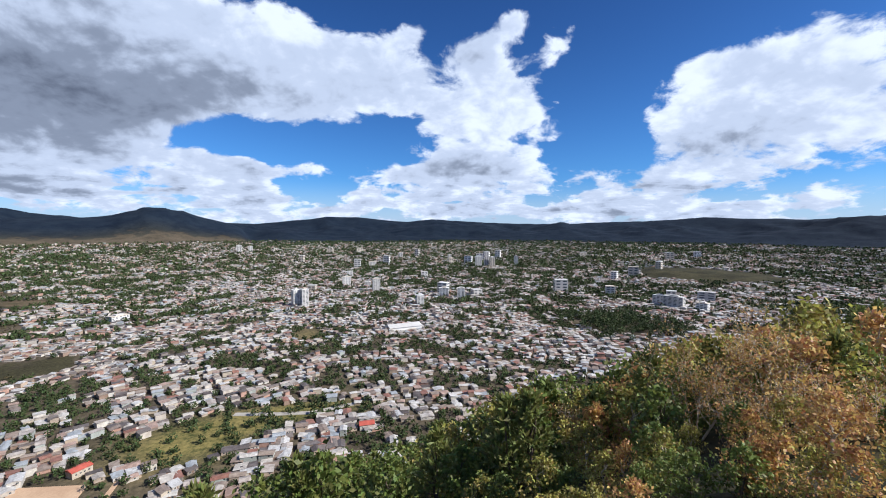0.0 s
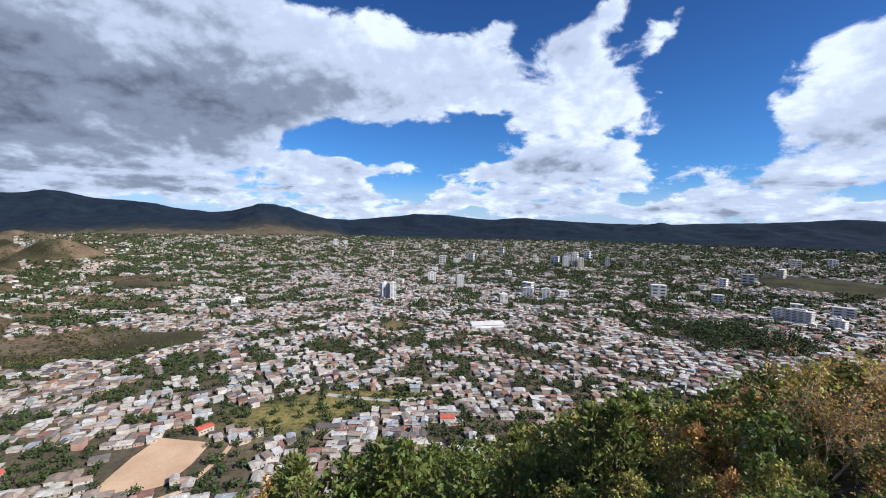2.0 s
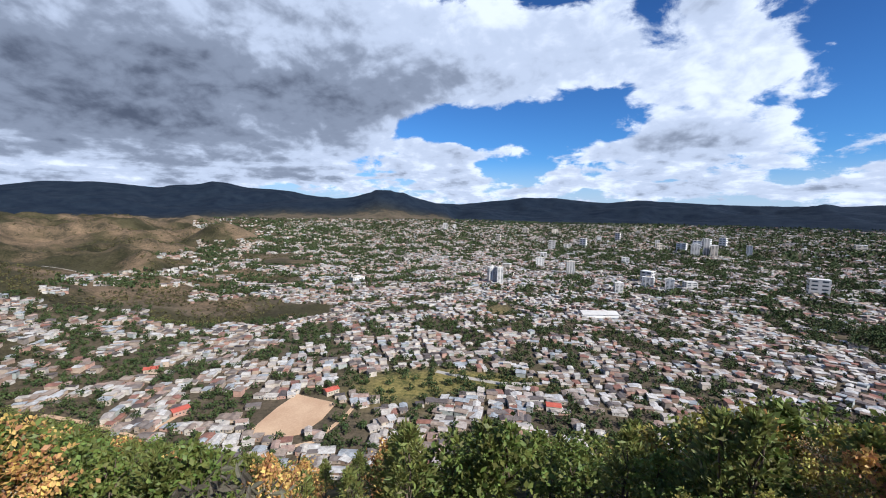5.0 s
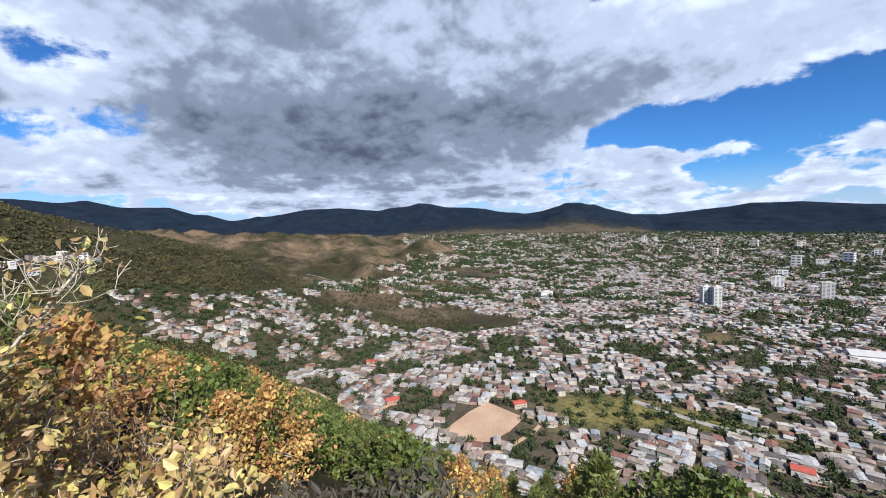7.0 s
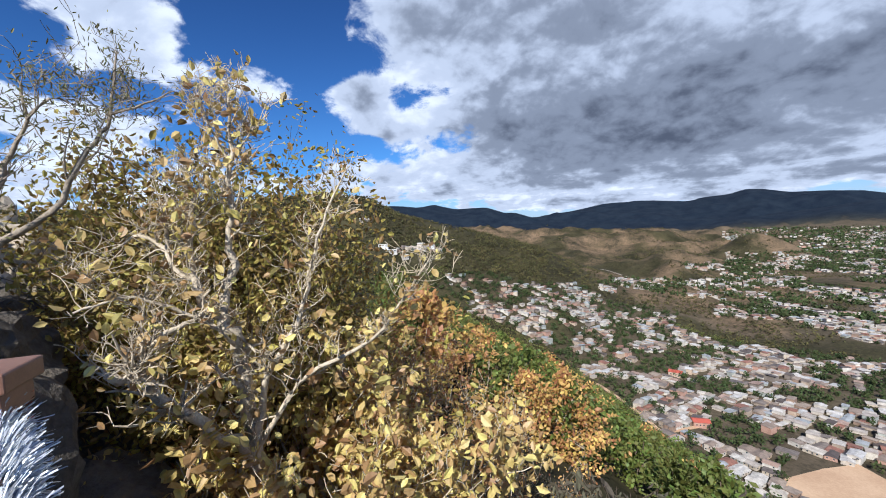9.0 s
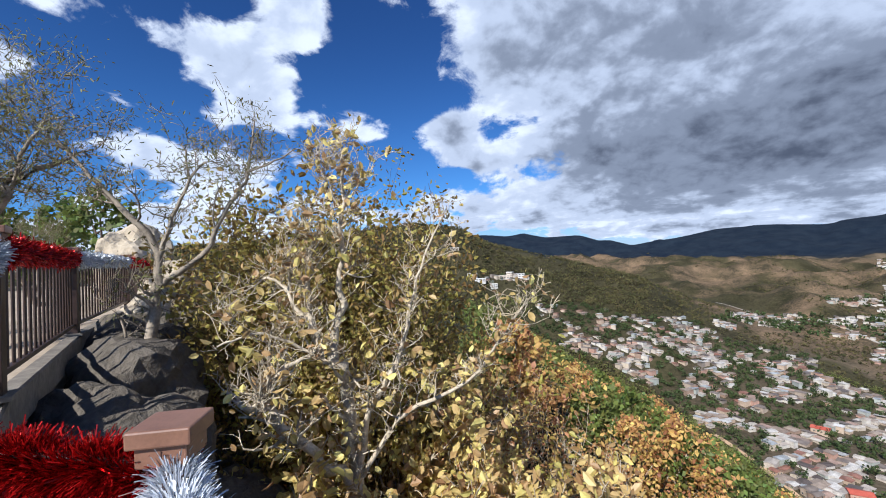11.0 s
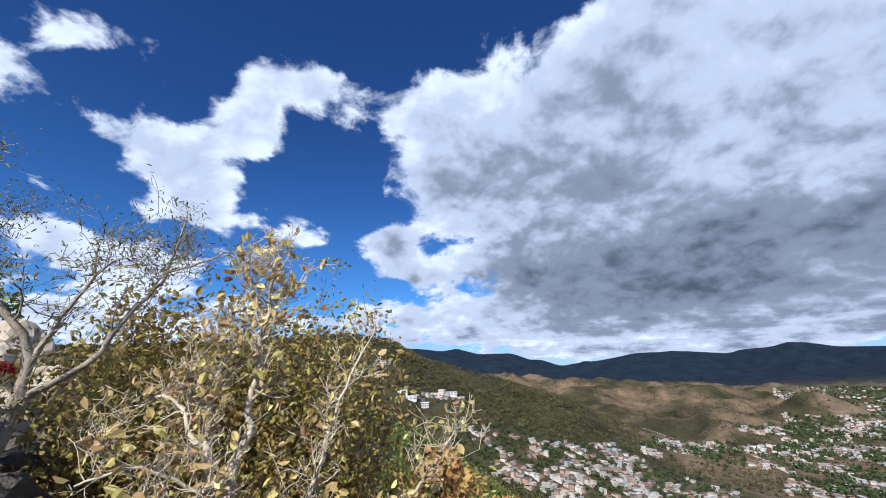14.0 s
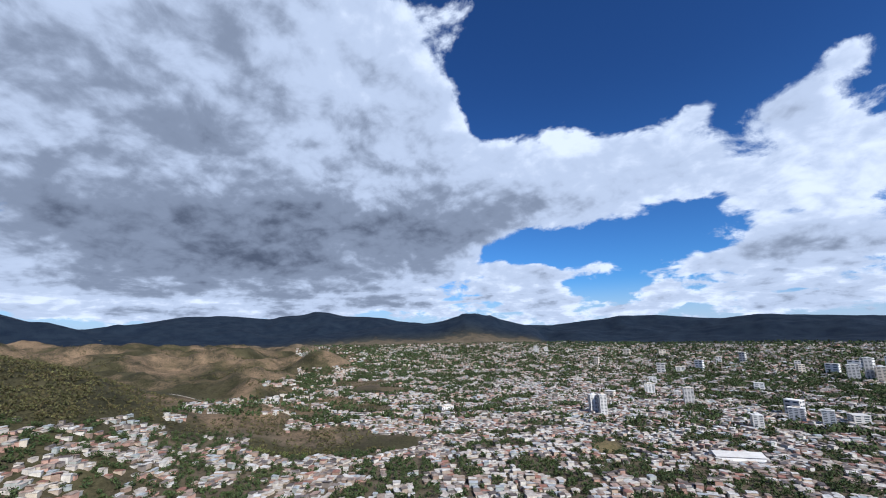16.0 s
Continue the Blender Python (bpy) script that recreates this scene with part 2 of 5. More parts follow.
M_WINDOW = material("window_glass", (0.03, 0.04, 0.05), (0.07, 0.085, 0.10), 0.3, 0.15)
M_DOOR = material("painted_door", (0.12, 0.07, 0.05), (0.22, 0.13, 0.09), 1.0, 0.6, 0.0, "object", ((1, 1, 1), (0.5, 0.8, 1.2), (1.6, 1.4, 1.1)))
M_LEAF = material("green_leaves", (0.075, 0.11, 0.022), (0.22, 0.25, 0.055), 0.6, 0.6, 0.0, "island", thin=0.35)
M_PINE = material("pine_needles", (0.10, 0.125, 0.028), (0.25, 0.26, 0.07), 0.4, 0.6, 0.0, "island", thin=0.35)
M_AUTUMN = material("orange_leaves", (0.34, 0.17, 0.05), (0.72, 0.46, 0.17), 1.2, 0.6, 0.0, "island", thin=0.35)
M_YELLOW = material("yellow_leaves", (0.38, 0.26, 0.075), (0.8, 0.62, 0.27), 2.0, 0.5, 0.0, "island", thin=0.35)
M_GOLD = material("gold_green_leaves", (0.16, 0.15, 0.03), (0.50, 0.42, 0.10), 0.8, 0.6, 0.0, "island", thin=0.35)
M_OLIVE = material("olive_leaves", (0.16, 0.13, 0.03), (0.46, 0.33, 0.09), 1.5, 0.55, 0.0, "island", thin=0.35)
M_FEATHER = material("feathery_leaves", (0.1, 0.1, 0.035), (0.26, 0.24, 0.1), 1.5, 0.6, 0.0, "island", thin=0.3)
M_DRYLEAF = material("dry_leaves", (0.07, 0.06, 0.04), (0.18, 0.16, 0.11), 3.0, 0.7, 0.0, "island", thin=0.35)
M_CITYTREE = material("town_tree_leaves", (0.024, 0.040, 0.014), (0.07, 0.09, 0.028), 0.05, 0.8, 0.0, "island")
M_SCRUB = material("scrub_leaves", (0.026, 0.030, 0.012), (0.125, 0.105, 0.042), 0.03, 0.8, 0.0, "island")
M_BARK = material("pale_bark", (0.3, 0.25, 0.17), (0.7, 0.6, 0.46), 6.0, 0.9, 0.3)
M_GREYBARK = material("grey_bark", (0.13, 0.105, 0.08), (0.42, 0.36, 0.28), 4.0, 0.9, 0.3)
M_DARKBARK = material("dark_bark", (0.07, 0.05, 0.035), (0.17, 0.13, 0.10), 5.0, 0.9, 0.3)
M_STEEL = material("brown_painted_steel", (0.028, 0.016, 0.013), (0.052, 0.03, 0.024), 9.0, 0.42, 0.02)
M_CAP = material("brown_cap_paint", (0.17, 0.085, 0.055), (0.25, 0.13, 0.085), 14.0, 0.4, 0.02)
M_CONCRETE = material("weathered_concrete", (0.12, 0.105, 0.09), (0.28, 0.25, 0.21), 2.5, 0.9, 0.25)
M_ROCK = material("grey_rock", (0.055, 0.047, 0.038), (0.19, 0.165, 0.135), 1.6, 0.95, 0.8, fine=10.0)
M_PALEROCK = material("pale_boulder", (0.34, 0.28, 0.20), (0.60, 0.52, 0.40), 1.2, 0.95, 0.6, fine=10.0)
M_SAND = material("pale_dirt", (0.42, 0.27, 0.165), (0.62, 0.44, 0.29), 0.04, 0.95, 0.0, fine=14.0)
M_PAVE = material("terrace_dirt", (0.26, 0.20, 0.14), (0.52, 0.44, 0.34), 1.3, 0.95, 0.2, fine=10.0)
M_ROAD = material("concrete_road", (0.30, 0.27, 0.23), (0.45, 0.42, 0.37), 0.15, 0.9)
# strip tints from bright to dark put the foil's sparkle into both tinsels
M_SILVER = material("silver_tinsel", (0.70, 0.72, 0.75), (0.95, 0.96, 0.97), 30.0, 0.32, 0.0, "island", ((1, 1, 1), (0.72, 0.76, 0.82), (0.48, 0.52, 0.58), (0.95, 0.97, 1.0)), metal=0.35)
M_RED = material("red_tinsel", (0.45, 0.006, 0.008), (0.75, 0.02, 0.015), 30.0, 0.25, 0.0, "island", ((1, 1, 1), (0.5, 0.4, 0.4), (0.9, 0.9, 0.9), (0.25, 0.2, 0.2)), metal=0.5)
M_WOOD = material("cut_wood", (0.28, 0.22, 0.16), (0.46, 0.38, 0.28), 6.0, 0.9, 0.3)

# the land: forest, dry grass, green grass and bare earth, by the masks of the sheet
M_LAND = bpy.data.materials.new("land")
M_LAND.use_nodes = True
LT = M_LAND.node_tree
zone = LT.nodes.new("ShaderNodeAttribute")
zone.attribute_name = "zone"
zones = LT.nodes.new("ShaderNodeSeparateColor")
LT.links.new(zone.outputs["Color"], zones.inputs[0])
at = LT.nodes.new("ShaderNodeNewGeometry").outputs["Position"]
coarse, grain, patch = fbm(LT, at, 0.012, 6.0, 0.6), fbm(LT, at, 0.25, 6.0, 0.65), fbm(LT, at, 0.004, 5.0, 0.6)
mixn = calc(LT, "ADD", calc(LT, "MULTIPLY", coarse, 0.5), calc(LT, "MULTIPLY", grain, 0.5))
earth = mixed(LT, ramp(LT, mixn, 0.3, 0.7), (0.045, 0.038, 0.025), (0.15, 0.118, 0.082))
# far pine woods: dark blue of haze and cloud shade put into the colour
hazy_pines = mixed(LT, ramp(LT, mixn, 0.35, 0.65), (0.005, 0.010, 0.021), (0.017, 0.026, 0.039))
scrub = mixed(LT, ramp(LT, mixn, 0.35, 0.65), (0.018, 0.018, 0.009), (0.075, 0.066, 0.034))
woods = mixed(LT, zone.outputs["Alpha"], scrub, hazy_pines)
dry = mixed(LT, ramp(LT, mixn, 0.36, 0.64), (0.034, 0.032, 0.020), (0.225, 0.155, 0.095))
grass = mixed(LT, ramp(LT, mixn, 0.38, 0.62), (0.05, 0.06, 0.02), (0.26, 0.21, 0.075))
# scrub patches; their dark tone also stands in for shade on rolling relief
dry = mixed(LT, ramp(LT, patch, 0.46, 0.60), dry, scrub)
col = mixed(LT, zones.outputs[0], earth, dry)
col = mixed(LT, zones.outputs[1], col, grass)
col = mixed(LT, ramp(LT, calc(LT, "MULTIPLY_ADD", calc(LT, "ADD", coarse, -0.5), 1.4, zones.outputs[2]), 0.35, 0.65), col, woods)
LT.links.new(col, LT.nodes["Principled BSDF"].inputs["Base Color"])
LT.nodes["Principled BSDF"].inputs["Roughness"].default_value = 0.95
LT.nodes["Principled BSDF"].inputs["Specular IOR Level"].default_value = 0.1
bmp = LT.nodes.new("ShaderNodeBump")
bmp.inputs["Strength"].default_value, bmp.inputs["Distance"].default_value = 0.8, 5.0
LT.links.new(calc(LT, "MULTIPLY_ADD", grain, 0.12, coarse), bmp.inputs["Height"])
LT.links.new(bmp.outputs[0], LT.nodes["Principled BSDF"].inputs["Normal"])


# ---- mesh helpers ----
def mesh_of(name, verts, faces, mat, smooth=False):
    me = bpy.data.meshes.new(name)
    me.from_pydata([tuple(v) for v in verts], [], [tuple(f) for f in faces])
    me.materials.append(mat)
    if smooth:
        me.polygons.foreach_set("use_smooth", [True] * len(me.polygons))
    me.update()
    return me


def fast_mesh(name, verts, quads, mat):
    """Many quads at once, from arrays."""
    me = bpy.data.meshes.new(name)
    verts, quads = np.asarray(verts, np.float32), np.asarray(quads, np.int32)
    me.vertices.add(len(verts))
    me.vertices.foreach_set("co", verts.ravel())
    me.loops.add(quads.size)
    me.loops.foreach_set("vertex_index", quads.ravel())
    me.polygons.add(len(quads))
    me.polygons.foreach_set("loop_start", np.arange(0, quads.size, 4, dtype=np.int32))
    me.polygons.foreach_set("loop_total", np.full(len(quads), 4, np.int32))
    me.polygons.foreach_set("use_smooth", np.zeros(len(quads), bool))
    me.materials.append(mat)
    me.update(calc_edges=True)
    me.validate()
    return me


def child(name, me, parent, label=""):
    ob = new(name, me)
    ob.parent = parent
    return tagged(ob, label) if label else ob


def part(name, bm, mat, parent, label=""):
    me = bpy.data.meshes.new(name)
    bm.to_mesh(me)
    bm.free()
    me.materials.append(mat)
    return child(name, me, parent, label)


def box_bm(x0, y0, z0, x1, y1, z1, bevel=0.0, bm=None):
    bm = bm or bmesh.new()
    made = bmesh.ops.create_cube(bm, size=1.0, matrix=Matrix.Translation(((x0 + x1) / 2, (y0 + y1) / 2, (z0 + z1) / 2)) @ Matrix.Diagonal((x1 - x0, y1 - y0, z1 - z0, 1)))
    if bevel:
        edges = list({e for v in made["verts"] for e in v.link_edges})
        bmesh.ops.bevel(bm, geom=edges, offset=bevel, segments=2, affect="EDGES", profile=0.5)
    return bm


def mesh_from(name, bm, mat):
    me = bpy.data.meshes.new(name)
    bm.to_mesh(me)
    bm.free()
    me.materials.append(mat)
    return me


def lattice(x, y, seed):
    """Repeatable random value of a whole-number place."""
    n = (x.astype(np.int64) * 374761393 + y.astype(np.int64) * 668265263 + seed * 974634777) & 0x7FFFFFFF
    n = ((n ^ (n >> 13)) * 1274126177) & 0x7FFFFFFF
    return ((n ^ (n >> 16)) & 0xFFFF) / 65535.0


def value_noise(x, y, seed=0):
    fx, fy = np.floor(x), np.floor(y)
    u, v = x - fx, y - fy
    u, v = u * u * (3 - 2 * u), v * v * (3 - 2 * v)
    a, b = lattice(fx, fy, seed), lattice(fx + 1, fy, seed)
    c, d = lattice(fx, fy + 1, seed), lattice(fx + 1, fy + 1, seed)
    return (a * (1 - u) + b * u) * (1 - v) + (c * (1 - u) + d * u) * v


def fractal(x, y, size, octaves=5, seed=0, ridged=False):
    total, weight, gain = 0.0, 0.0, 1.0
    for k in range(octaves):
        n = value_noise(x / size * 2 ** k + 17.3 * k, y / size * 2 ** k - 9.1 * k, seed + k)
        total = total + gain * (1 - np.abs(2 * n - 1) if ridged else n)
        weight += gain
        gain *= 0.5
    return total / weight


def blend01(x, low, high):
    t = np.clip((x - low) / (high - low), 0, 1)
    return t * t * (3 - 2 * t)


# ---- the land ----
EYE_Z = 1.6
FALL = ((-180, 3), (-90, 3), (-60, 8), (-45, 13), (-35, 17), (-25, 23), (-15, 27), (-4, 31), (6, 34), (27, 36), (48, 35), (57, 31), (65, 28), (73, 24), (83, 17.5),
        (95, 10.5), (105, 8), (115, 6), (130, 3), (145, 0), (180, 0))
HILL = ((62, -9), (68, -8.2), (73, -6.7), (79, -3.6), (88, -0.9), (98, 1.8), (102, 4.2), (109, 5.0), (115, 4.5), (125, 3.5), (150, 2))
DRY_HILLS = ((40, -7), (47, -4.5), (52, -4.2), (60, -3.6), (65, -2.2), (72, -2.0), (80, -1.4), (90, -1.0), (110, -1))
PEAKS = ((-60, -3), (24, -2), (26, 0.2), (28.5, 0.9), (30.5, 1.4), (31.8, 2.0), (32.8, 1.95), (33.6, 2.25), (35.6, 2.35), (36.3, 1.95), (38.5, 1.35), (41, 1.0), (45, 0.9), (60, -1), (180, -3))
SKYLINE = ((-180, 1), (-48, 1.4), (-44, 1.1), (-38, 1.15), (-33, 1.45), (-30, 1.15), (-25, 0.9), (-19, 0.75), (-13, 0.65), (-8, 0.7), (-3.3, 1.0), (1, 1.25), (2.5, 1.1), (4.5, 0.85), (8.6, 1.15), (11, 1.4), (15.5, 1.5),
           (17.5, 1.2), (19.5, 0.9), (24, 0.5), (28, 0.6), (40, 0.9), (43, 1.1), (46, 1.7), (48.5, 2.0), (52, 2.2), (54, 2.6), (55.6, 2.7), (57.5, 2.3), (60, 2.1), (60.8, 1.85), (63, 1.9), (66.5, 2.2), (70.5, 2.0),
           (73.5, 1.5), (77, 1.0), (80, 0.65), (83, 1.5), (86, 2.35), (90.5, 2.4), (93.2, 3.05), (95.4, 2.75), (97.4, 3.0), (100, 3.1), (120, 2), (180, 1))
LOW_HILL = ((-48, -6), (-40, -5.4), (-34, -5.0), (-28, -5.0), (-24, -6.2), (-18, -7.5))


def table(rows, az):
    a = np.array(rows, float)
    return np.interp(az, a[:, 0], a[:, 1])


def soft_max(a, b, k):
    h = np.clip(0.5 + 0.5 * (a - b) / k, 0, 1)
    return b * (1 - h) + a * h + k * h * (1 - h)


def ridge(base, az, d, rows, far, front, back):
    top = EYE_Z + far * np.tan(np.radians(table(rows, az))) + far * 0.005 * (fractal(az, far + 0 * az, 2.2, 6, 77) - 0.5)
    t = (d - far) / np.where(d < far, front, back)
    return base + np.maximum(top - base, 0) * np.exp(-t * t)


SCALE = 1.4                      # metres to one step of the plan of the valley


def height(x, y):
    x, y = np.asarray(x, float), np.asarray(y, float)
    real_d, az = np.hypot(x, y) + 1e-6, np.degrees(np.arctan2(-x, y))
    u, v, d = x / SCALE, y / SCALE, real_d / SCALE
    floor_z = -130 + 45 * blend01(d, 1000, 2700) + 14 * (fractal(u, v, 420, 4, 3) - 0.5) * blend01(d, 350, 800)
    wob = fractal(u, v, 600, 5, 11, True) - 0.55
    land = ridge(floor_z, az, d, SKYLINE, 3330, 480, 900) + 150 * wob * blend01(d, 2400, 2950) * (1 - blend01(d, 3000, 3280))
    land = np.maximum(land, ridge(floor_z, az, d, PEAKS, 2850, 380, 320) + 70 * wob * blend01(d, 2250, 2600) * (1 - blend01(d, 2600, 2820)))
    brown = blend01(az, 50, 64) * (1 - blend01(az, 105, 125))
    land = land + brown * blend01(d, 640, 950) * (1 - blend01(d, 1750, 2150)) * 150 * (fractal(u, v, 260, 6, 21, True) - 0.52)
    land = np.maximum(land, ridge(floor_z, az, d, DRY_HILLS, 1850, 380, 420) + 150 * (fractal(u, v, 230, 6, 33, True) - 0.66) * blend01(az, 44, 56) * (1 - blend01(az, 105, 125)) * blend01(d, 1200, 1500))
    cx, cy = -1400 * math.sin(radians(54.6)), 1400 * math.cos(radians(54.6))
    land = np.maximum(land, floor_z + 68 * np.exp(-((u - cx) ** 2 + (v - cy) ** 2) / 95.0 ** 2))
    land = np.maximum(land, ridge(floor_z, az, d, LOW_HILL, 1250, 170, 200))
    hill = ridge(np.full_like(d, -130.0), az, d, HILL, 760, 300, 380) + 22 * (fractal(u, v, 170, 5, 5, True) - 0.5) * blend01(d, 260, 420) * (1 - blend01(d, 650, 740))
    reach = blend01(az, 56, 66)
    land = land * (1 - reach) + soft_max(land, hill, 12.0) * reach
    land = EYE_Z + (land - EYE_Z) * SCALE
    fall = np.tan(np.radians(table(FALL, az)))
    slope = -0.9 - real_d * fall + 9 * (fractal(x, y, 55, 5, 8) - 0.5) * blend01(real_d, 6, 60)
    slope = slope - 2.3 * blend01(real_d, 0.5, 2.6) * blend01(az, 70, 100) * (1 - blend01(az, 143, 152)) * (1 - blend01(real_d, 9, 30))
    return soft_max(slope, land, 8.0)


def at_ground(az, d):
    x, y = -math.sin(radians(az)) * d, math.cos(radians(az)) * d
    return x, y, float(height(np.array([x]), np.array([y]))[0])


def polar(az, d):
    return -np.sin(np.radians(az)) * d, np.cos(np.radians(az)) * d


def plan(az, d):
    """Azimuth and steps of the valley plan to metres."""
    return polar(az, np.asarray(d, float) * SCALE)


azs = np.concatenate([np.arange(-55, 130, 0.55), np.arange(130, 305, 2.5)])
ds = np.concatenate([[0.02, 0.5, 0.9], np.geomspace(1.3, 200, 75), np.geomspace(204, 3000, 200), np.geomspace(3015, 4880, 110)])
AA, DD = np.meshgrid(azs, ds)
GX, GY = polar(AA, DD)
GZ = height(GX, GY)
nr, na = GX.shape
verts = np.stack([GX, GY, GZ], -1).reshape(-1, 3)
verts = np.vstack([verts, [[0, 0, -1.4]]])
idx = np.arange(nr * na).reshape(nr, na)
nxt = np.roll(idx, -1, axis=1)
quads = np.stack([idx[:-1], nxt[:-1], nxt[1:], idx[1:]], -1).reshape(-1, 4)[:, ::-1]
land_me = fast_mesh("ground", verts, quads, M_LAND)
land_me.polygons.foreach_set("use_smooth", [True] * len(land_me.polygons))


WOOD_EDGE = ((-60, -89), (50, -60), (57, -29.5), (65, -25.6), (71, -21.8), (78, -17.6), (83, -14.8), (89.3, -12.6), (94.4, -10.2), (100, -5), (180, 10))
TOWN_TOP = ((-60, 5), (56, 5), (58.5, -12.2), (62, -11.8), (67, -11.2), (70, -10.6), (74, -8.3), (80.6, -8.3), (86, -6.6), (91.5, -6.8), (94, -8.5), (97, -12))


def built_over(x, y):
    """How much of the land is lived on: 1 in the town, 0 on hills, fields and woods."""
    d, az = np.hypot(x, y) / SCALE, np.degrees(np.arctan2(-x, y))
    z = height(x, y)
    slope_z = -0.9 - d * SCALE * np.tan(np.radians(table(FALL, az)))
    sight = np.degrees(np.arctan2(z - EYE_Z, d * SCALE))
    zp = EYE_Z + (z - EYE_Z) / SCALE
    town = np.where(az < 57, blend01(z - slope_z, 1.0, 12.0), blend01(sight - table(WOOD_EDGE, az), 0.0, 0.8))
    hamlet = 0.0
    for a, e, wide, high in ((62, -8.6, 9.5, 1.1), (47, -4.2, 7, 2.2), (52, -2.4, 6, 0.9), (41, -3.0, 5, 1.6), (58, -6.0, 3.5, 0.5), (95, -3.1, 4.5, 0.5)):
        hamlet = np.maximum(hamlet, np.exp(-(((az - a) / wide) ** 4 + ((sight - e) / high) ** 4)))
    hamlet = blend01(hamlet, 0.3, 0.5) * blend01(fractal(x, y, 120, 3, 45), 0.36, 0.44)
    town = town * np.where(sight < table(TOWN_TOP, az), 1.0, 0.85 * hamlet)
    town = town * (1 - blend01(d, 2350, 2650))
    town = town * np.where((az > 42) & (az < 63) & (d > 500) & (d < 1150), blend01(fractal(x, y, 210, 4, 46), 0.48, 0.54), 1.0)
    cx, cy = plan(54.6, 1400)
    town = town * (1 - np.exp(-((x - cx) ** 2 + (y - cy) ** 2) / 150.0 ** 2) > 0.55)
    town = town * np.where((az < -16) & (az > -50) & (np.abs(d - 1250) < 190) & (zp > -118), 0.0, 1.0)
    park = np.exp(-(((az + 24) / 7) ** 2 + ((d - 610) / 70) ** 2))
    town = town * (1 - blend01(zp, -74, -64) * (d > 1500))
    return town * (park < 0.5)


FIELD = [plan(46.4, 292), plan(41.2, 271), plan(43.2, 252), plan(46.0, 238), plan(51.7, 239), plan(52.2, 254), plan(49.0, 276)]


def open_land(x, y):
    """Grass and bare plots inside the town."""
    d, az = np.hypot(x, y) / SCALE, np.degrees(np.arctan2(-x, y))
    strip = np.exp(-(((az - 31) / 8) ** 2 + ((d - 292) / 30) ** 2)) + np.exp(-(((az - 19) / 8) ** 2 + ((d - 305) / 16) ** 2))
    pitch = np.exp(-(((az - 46.6) / 5.6) ** 4 + ((d - 263) / 28) ** 4))
    yellow = np.exp(-(((az - 18) / 2.2) ** 2 + ((d - 530) / 35) ** 2)) + np.exp(-(((az - 55) / 4.0) ** 2 + ((d - 590) / 40) ** 2)) + np.exp(-(((az - 66) / 6.5) ** 2 + ((d - 660) / 50) ** 2))
    lot = np.exp(-(((az - 47) / 5) ** 2 + ((d - 980) / 60) ** 2))
    return strip, pitch, yellow, lot


dist = DD.ravel() / SCALE
azr = AA.ravel()
bx, by, bz = GX.ravel(), GY.ravel(), GZ.ravel()
strip, pitch, yellow, lot = open_land(bx, by)
town = built_over(bx, by)
# woods beyond this distance take the painted haze colour (alpha of the mask)
hazy_far_wood = blend01(dist, 2250, 2600)
browns = blend01(azr, 44, 54) * (1 - blend01(azr, 104, 122)) * blend01(dist, 560, 700) * (1 - blend01(dist, 2050, 2350))
near_wood = (1 - town) * (1 - np.where(azr > 68, blend01(dist, 740, 860), blend01(dist, 500, 700)))
spur = blend01(azr, 68, 76) * (1 - blend01(dist, 740, 860)) * blend01(dist, 300, 420)
mask = np.zeros((len(bx) + 1, 4), np.float32)
mask[:-1, 0] = np.clip(np.maximum(browns * (1 - 0.6 * spur), lot) + 0.5 * blend01(azr, 60, 75) * (1 - blend01(azr, 96, 104)) * blend01(dist, 250, 420) + yellow, 0, 1)
mask[:-1, 1] = np.clip(strip * 1.3 + 0.5 * yellow * (azr < 40), 0, 1)
mask[:-1, 2] = np.clip(hazy_far_wood + 0.75 * near_wood + 0.25 * spur + 0.35 * town - 0.3 * browns + 0.5 * browns * (fractal(bx, by, 260, 4, 71) > 0.55) - strip - yellow - pitch + 0.9 * ((azr < -14) & (np.abs(dist - 1250) < 200) & (EYE_Z + (bz - EYE_Z) / SCALE > -119)), 0, 1)
mask[:-1, 3] = hazy_far_wood
layer_ = land_me.attributes.new("zone", "FLOAT_COLOR", "POINT")
layer_.data.foreach_set("color", mask.ravel())
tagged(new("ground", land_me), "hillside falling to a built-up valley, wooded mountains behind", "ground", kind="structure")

# ---- plants: branches, leaves, crowns ----
def tubes(rods, sides=5):
    """Tapered tubes along polylines: rods are (points, radii)."""
    vs, fs = [], []
    for pts, rads in rods:
        start = len(vs)
        sides = 5 if rads[0] > 0.012 else 3
        for k, (p, r) in enumerate(zip(pts, rads)):
            way = (pts[min(k + 1, len(pts) - 1)] - pts[max(k - 1, 0)]).normalized()
            side = way.orthogonal().normalized()
            other = way.cross(side)
            for s in range(sides):
                a = 2 * math.pi * s / sides
                vs.append(p + (side * math.cos(a) + other * math.sin(a)) * r)
        for k in range(len(pts) - 1):
            for s in range(sides):
                a, b = start + k * sides + s, start + k * sides + (s + 1) % sides
                fs.append((a, b, b + sides, a + sides))
    return vs, fs


